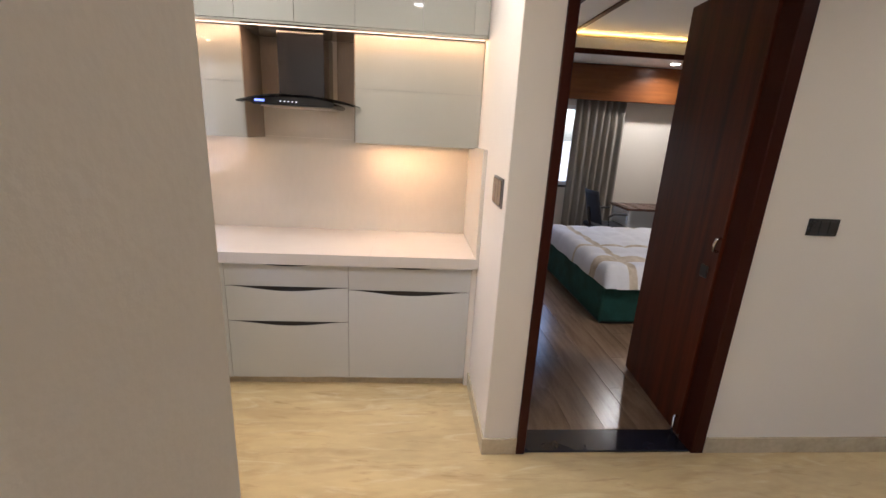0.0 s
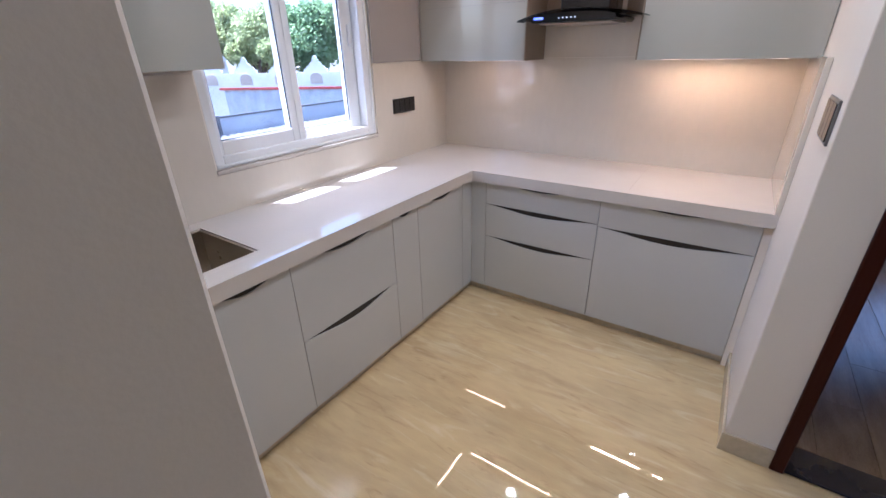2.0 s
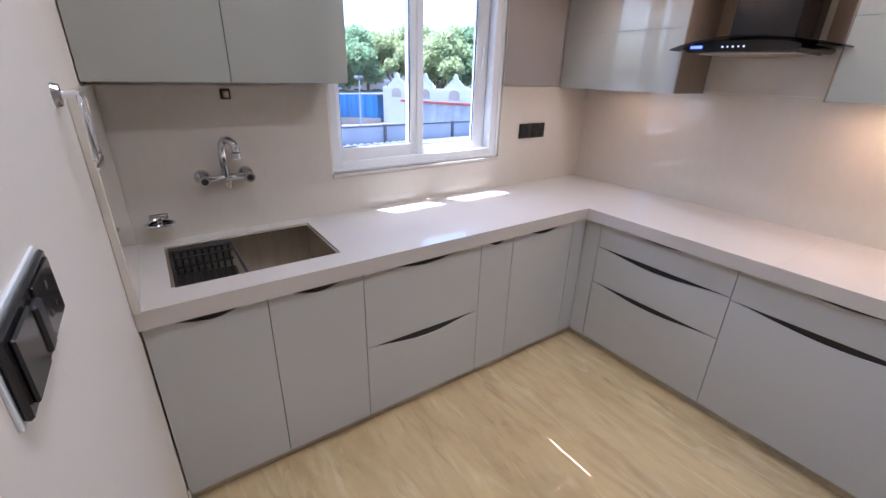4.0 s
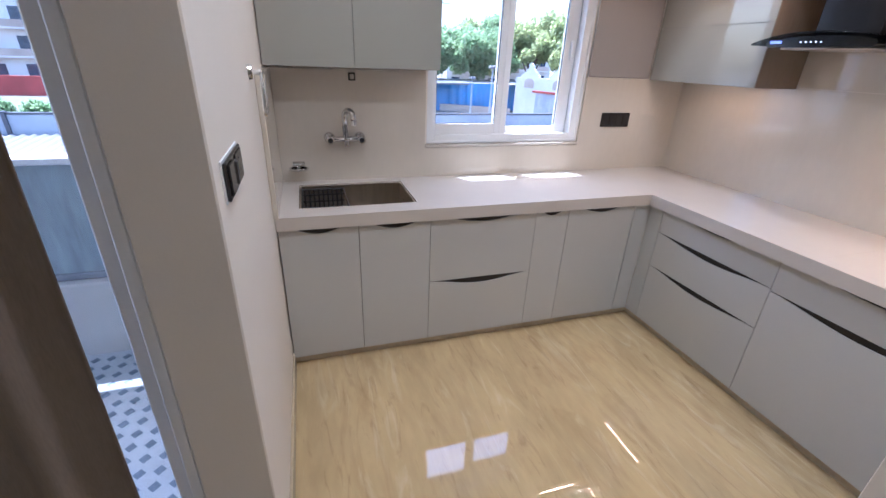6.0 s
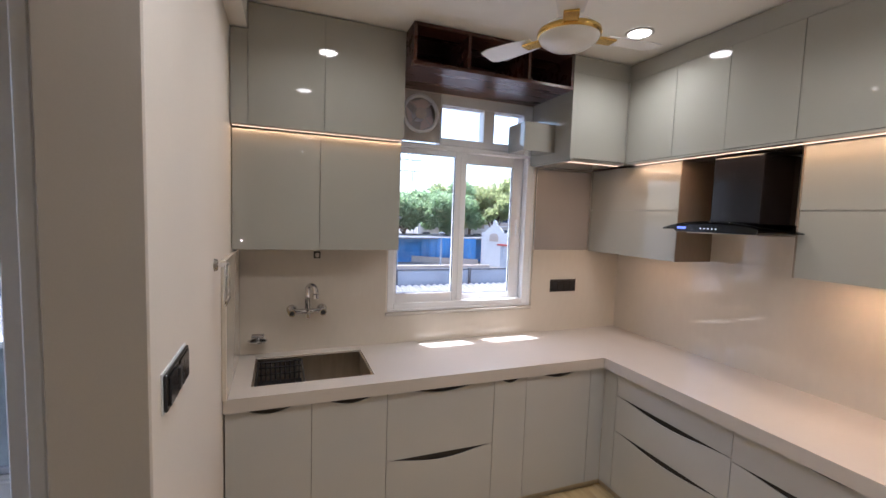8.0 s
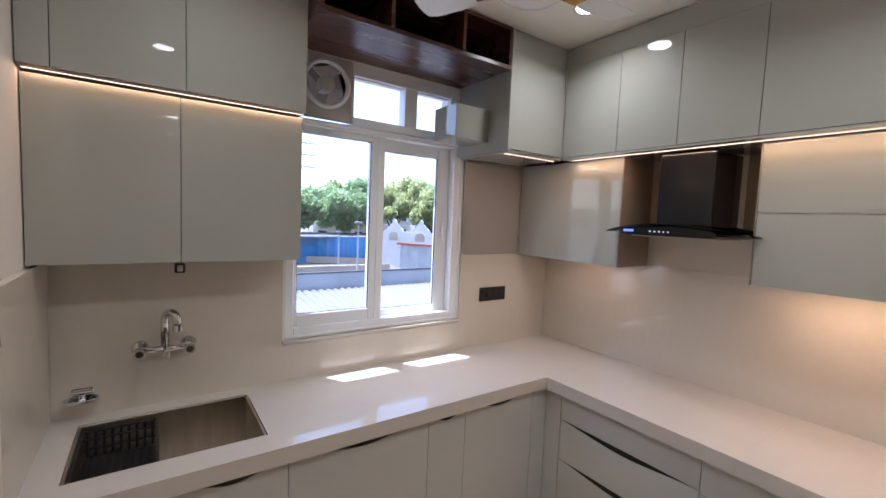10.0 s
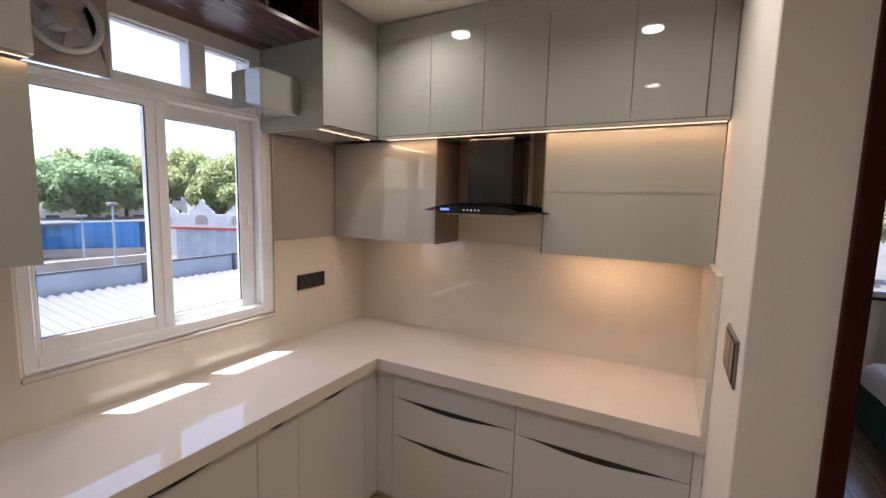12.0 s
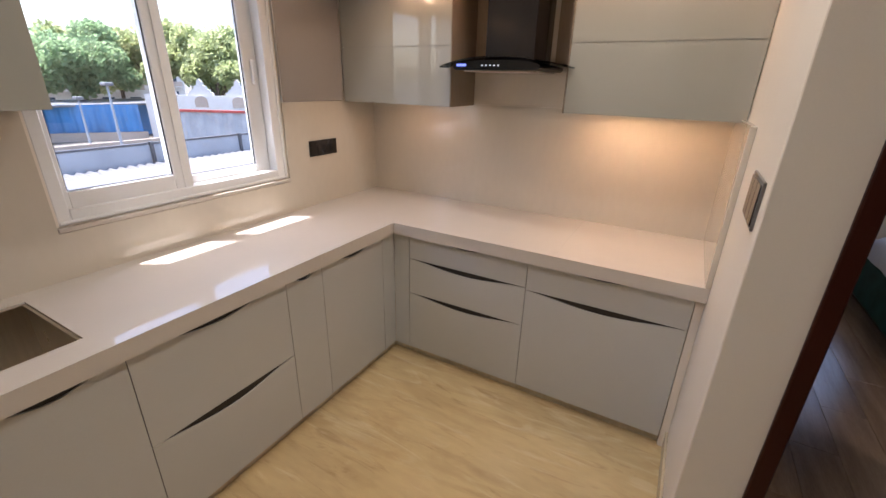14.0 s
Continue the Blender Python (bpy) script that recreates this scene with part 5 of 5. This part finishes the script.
def tree(x, y, h, spread, leaf, seed, label):
    rnd = random.Random(seed)
    e = thing("tree", (x, y, GZ), label, "tree", "trees beyond the sheds")
    bm = bmesh.new()
    add_cyl(bm, (x, y, GZ), (x + 0.2, y, GZ + h * 0.5), 0.28, 0.17, 10)
    limbs = []
    for k in range(7):
        a = rnd.uniform(0, 6.28)
        top = Vector((x + math.cos(a) * spread * rnd.uniform(0.3, 0.7), y + math.sin(a) * spread * rnd.uniform(0.3, 0.7), GZ + h * rnd.uniform(0.6, 0.92)))
        add_cyl(bm, (x + 0.2, y, GZ + h * rnd.uniform(0.3, 0.5)), top, 0.12, 0.03, 7)
        limbs.append(top)
    part("trunk", bm, M_BARK, e)
    verts, faces = [], []
    clumps = [(l, spread * rnd.uniform(0.28, 0.46)) for l in limbs]
    for k in range(16):
        l = limbs[k % 7] + Vector((rnd.gauss(0, 0.35), rnd.gauss(0, 0.35), rnd.gauss(-0.06, 0.2))) * spread
        clumps.append((l, spread * rnd.uniform(0.16, 0.34)))
    for c, r_ in clumps:
        for _ in range(int(900 * (r_ / spread) / 0.3)):
            d_ = Vector((rnd.gauss(0, 1), rnd.gauss(0, 1), rnd.gauss(0, 0.8))).normalized() * r_ * rnd.uniform(0.35, 1.08)
            p = c + d_
            u = Vector((rnd.gauss(0, 1), rnd.gauss(0, 1), rnd.gauss(0, 1))).normalized() * rnd.uniform(0.11, 0.25)
            w = u.orthogonal().normalized() * u.length * 0.7
            i = len(verts)
            verts += [p - u, p + w, p + u * 1.2, p - w]
            faces.append((i, i + 1, i + 2, i + 3))
    me = bpy.data.meshes.new("crown")
    o = ORIGIN[e]
    me.from_pydata([v - o for v in verts], [], faces)
    me.materials.append(leaf)
    ob = new("crown", me)
    ob.parent = e


tree(-52, 15.5, 8.6, 4.6, M_LEAF, 1, "broad dark green tree behind the blue shed")
tree(-52, 21.5, 8.8, 4.8, M_LEAF, 2, "broad dark green tree behind the blue shed")
tree(-60, 28.5, 9.0, 5.0, M_LEAF2, 3, "pale yellow-green tree behind the ornamental wall")
tree(-43, 29.5, 8.8, 4.4, M_LEAF2, 4, "pale yellow-green tree behind the ornamental wall")
tree(-40, 35.0, 9.0, 4.8, M_LEAF, 5, "green tree behind the ornamental wall")
tree(-50, 27.5, 9.2, 4.6, M_LEAF2, 9, "pale yellow-green tree behind the ornamental wall")
tree(-44, 32.5, 8.8, 4.2, M_LEAF2, 10, "pale yellow-green tree behind the ornamental wall")
tree(-54, 8.0, 8.0, 4.4, M_LEAF, 6, "broad green tree behind the sheds")
tree(-30, -19.0, 5.0, 2.6, M_LEAF, 7, "small green roadside tree")
tree(11, 42.0, 6.2, 5.0, M_LEAF2, 8, "pale tree outside the bedroom window")


def house(x, y, w, d, storeys, material, label, yaw=0.0):
    e = thing("house", (x, y, GZ), label, "house", "houses in the distance")
    R = Matrix.Translation((x, y, GZ)) @ Matrix.Rotation(yaw, 4, "Z")
    H = 3.3 * storeys

    def add(name, bm, m, par=e):
        bmesh.ops.transform(bm, matrix=R, verts=bm.verts)
        return part(name, bm, m, par)

    add("wall", box(-d / 2, d / 2, -w / 2, w / 2, 0, H), material)
    add("roof", box(-d / 2 - 0.3, d / 2 + 0.3, -w / 2 - 0.3, w / 2 + 0.3, H, H + 0.25), M_BEIGEWALL)
    for s_ in range(storeys):
        k = max(2, int(w / 3))
        for i in range(k):
            yy = -w / 2 + w * (i + 0.5) / k
            o = add("window", box(d / 2 - 0.1, d / 2 + 0.03, yy - 0.65, yy + 0.65, 3.3 * s_ + 0.9, 3.3 * s_ + 2.4), M_WINDARK)
            bm_ = box(d / 2, d / 2 + 0.16, yy - 0.8, yy + 0.8, 3.3 * s_ + 0.78, 3.3 * s_ + 0.88)
            add("sill", bm_, M_WHITEWALL, o)
        if s_:
            add("balcony", box(d / 2, d / 2 + 1.2, -w / 2 + 0.4, w / 2 - 0.4, 3.3 * s_ - 0.15, 3.3 * s_ + 0.05), M_WHITEWALL)
            add("balcony_rail", box(d / 2 + 1.12, d / 2 + 1.2, -w / 2 + 0.4, w / 2 - 0.4, 3.3 * s_ + 0.05, 3.3 * s_ + 0.9), M_BEIGEWALL)
    return e


pyl = thing("pylon", (-110, 33, GZ), "faint steel lattice power pylon", "pylon")
for sx, sy in ((-1, -1), (-1, 1), (1, -1), (1, 1)):
    part("leg", cyl((-110 + 2.4 * sx, 33 + 2.4 * sy, GZ), (-110 + 0.5 * sx, 33 + 0.5 * sy, GZ + 24), 0.10, 0.06, 6), M_PARAPET, pyl)
for k in range(6):
    z, w = GZ + 4 * k + 2, 2.4 - 1.9 * (4 * k + 2) / 24
    part("brace", cyl((-110 + w, 33 - w, z), (-110 + w * 0.85, 33 + w * 0.85, z + 3.2), 0.05, n=6), M_PARAPET, pyl)
    part("brace", cyl((-110 + w, 33 + w, z), (-110 + w * 0.85, 33 - w * 0.85, z + 3.2), 0.05, n=6), M_PARAPET, pyl)
for z in (17, 20, 23):
    part("cross_arm", box(-110.1, -109.9, 29.5, 36.5, GZ + z, GZ + z + 0.25), M_PARAPET, pyl)
for k, z in enumerate((17, 20, 23)):
    pts_ = [(-108 + 1.0 * i, 29.6 + 9 * i, GZ + z - 2.5 * math.sin(math.pi * i / 12)) for i in range(13)]
    solo("power_cable", tube(pts_, 0.03, 5), M_PARAPET, "thin power cable hung from the pylon", "cable", "power cables")
house(-72, 30, 12, 9, 2, M_WHITEWALL, "white two-storey house behind the trees", -0.3)
house(-75, -38, 16, 10, 3, M_WHITEWALL, "white three-storey house with balconies", 0.45)
house(-95, 48, 14, 10, 3, M_WHITEWALL, "pale house in the distance", -0.4)
solo("compound_wall", box(-56, -55.6, -45, -14, GZ, -1.7), M_REDWALL, "long red compound wall along the road", "wall")
bush_r = random.Random(3)
for x, y in ((-42, -22.5), (-40, -19.0), (-38, -25)):
    vs, fs = [], []
    for _ in range(700):
        d_ = Vector((bush_r.gauss(0, 1), bush_r.gauss(0, 1), abs(bush_r.gauss(0, 1)))).normalized() * bush_r.uniform(0.6, 1.1) * 1.1
        u = Vector((bush_r.gauss(0, 1), bush_r.gauss(0, 1), bush_r.gauss(0, 1))).normalized() * 0.14
        w_ = u.orthogonal() * 0.7
        i = len(vs)
        vs += [d_ - u, d_ + w_, d_ + u, d_ - w_]
        fs.append((i, i + 1, i + 2, i + 3))
    me = bpy.data.meshes.new("bush")
    me.from_pydata(vs, [], fs)
    me.materials.append(M_LEAF)
    ob = new("bush", me)
    ob.location = (x, y, GZ)
    tagged(ob, "round green roadside bush on dusty ground", "bush", "roadside bushes")

# ---- bedroom planks ----
random.seed(5)
pl = bmesh.new()
add_box(pl, -0.0992, 0.0992, -0.599, 0.599, -0.012, 0.0, 0.0008)
plank = bpy.data.meshes.new("plank")
pl.to_mesh(plank)
pl.free()
plank.materials.append(M_PLANK)
floor_b = bpy.data.objects["floor_bedroom"]
for i in range(19):
    x = BED_W + 0.056 + 0.2 * i
    shift = (0.46, 0.86, 0.06)[i % 3]
    for j in range(-1, 5):
        y0 = 1.90 + shift - 0.26 + 1.2 * j
        a, b = max(y0, DY + 0.166), min(y0 + 1.2, BFAR - 0.013)
        if b - a < 0.03:
            continue
        ob = new("plank", plank)
        ob.parent = floor_b
        ob.location = Vector((x, (a + b) / 2, 0.0)) - floor_b.location
        ob.scale = (1, (b - a) / 1.2, 1)
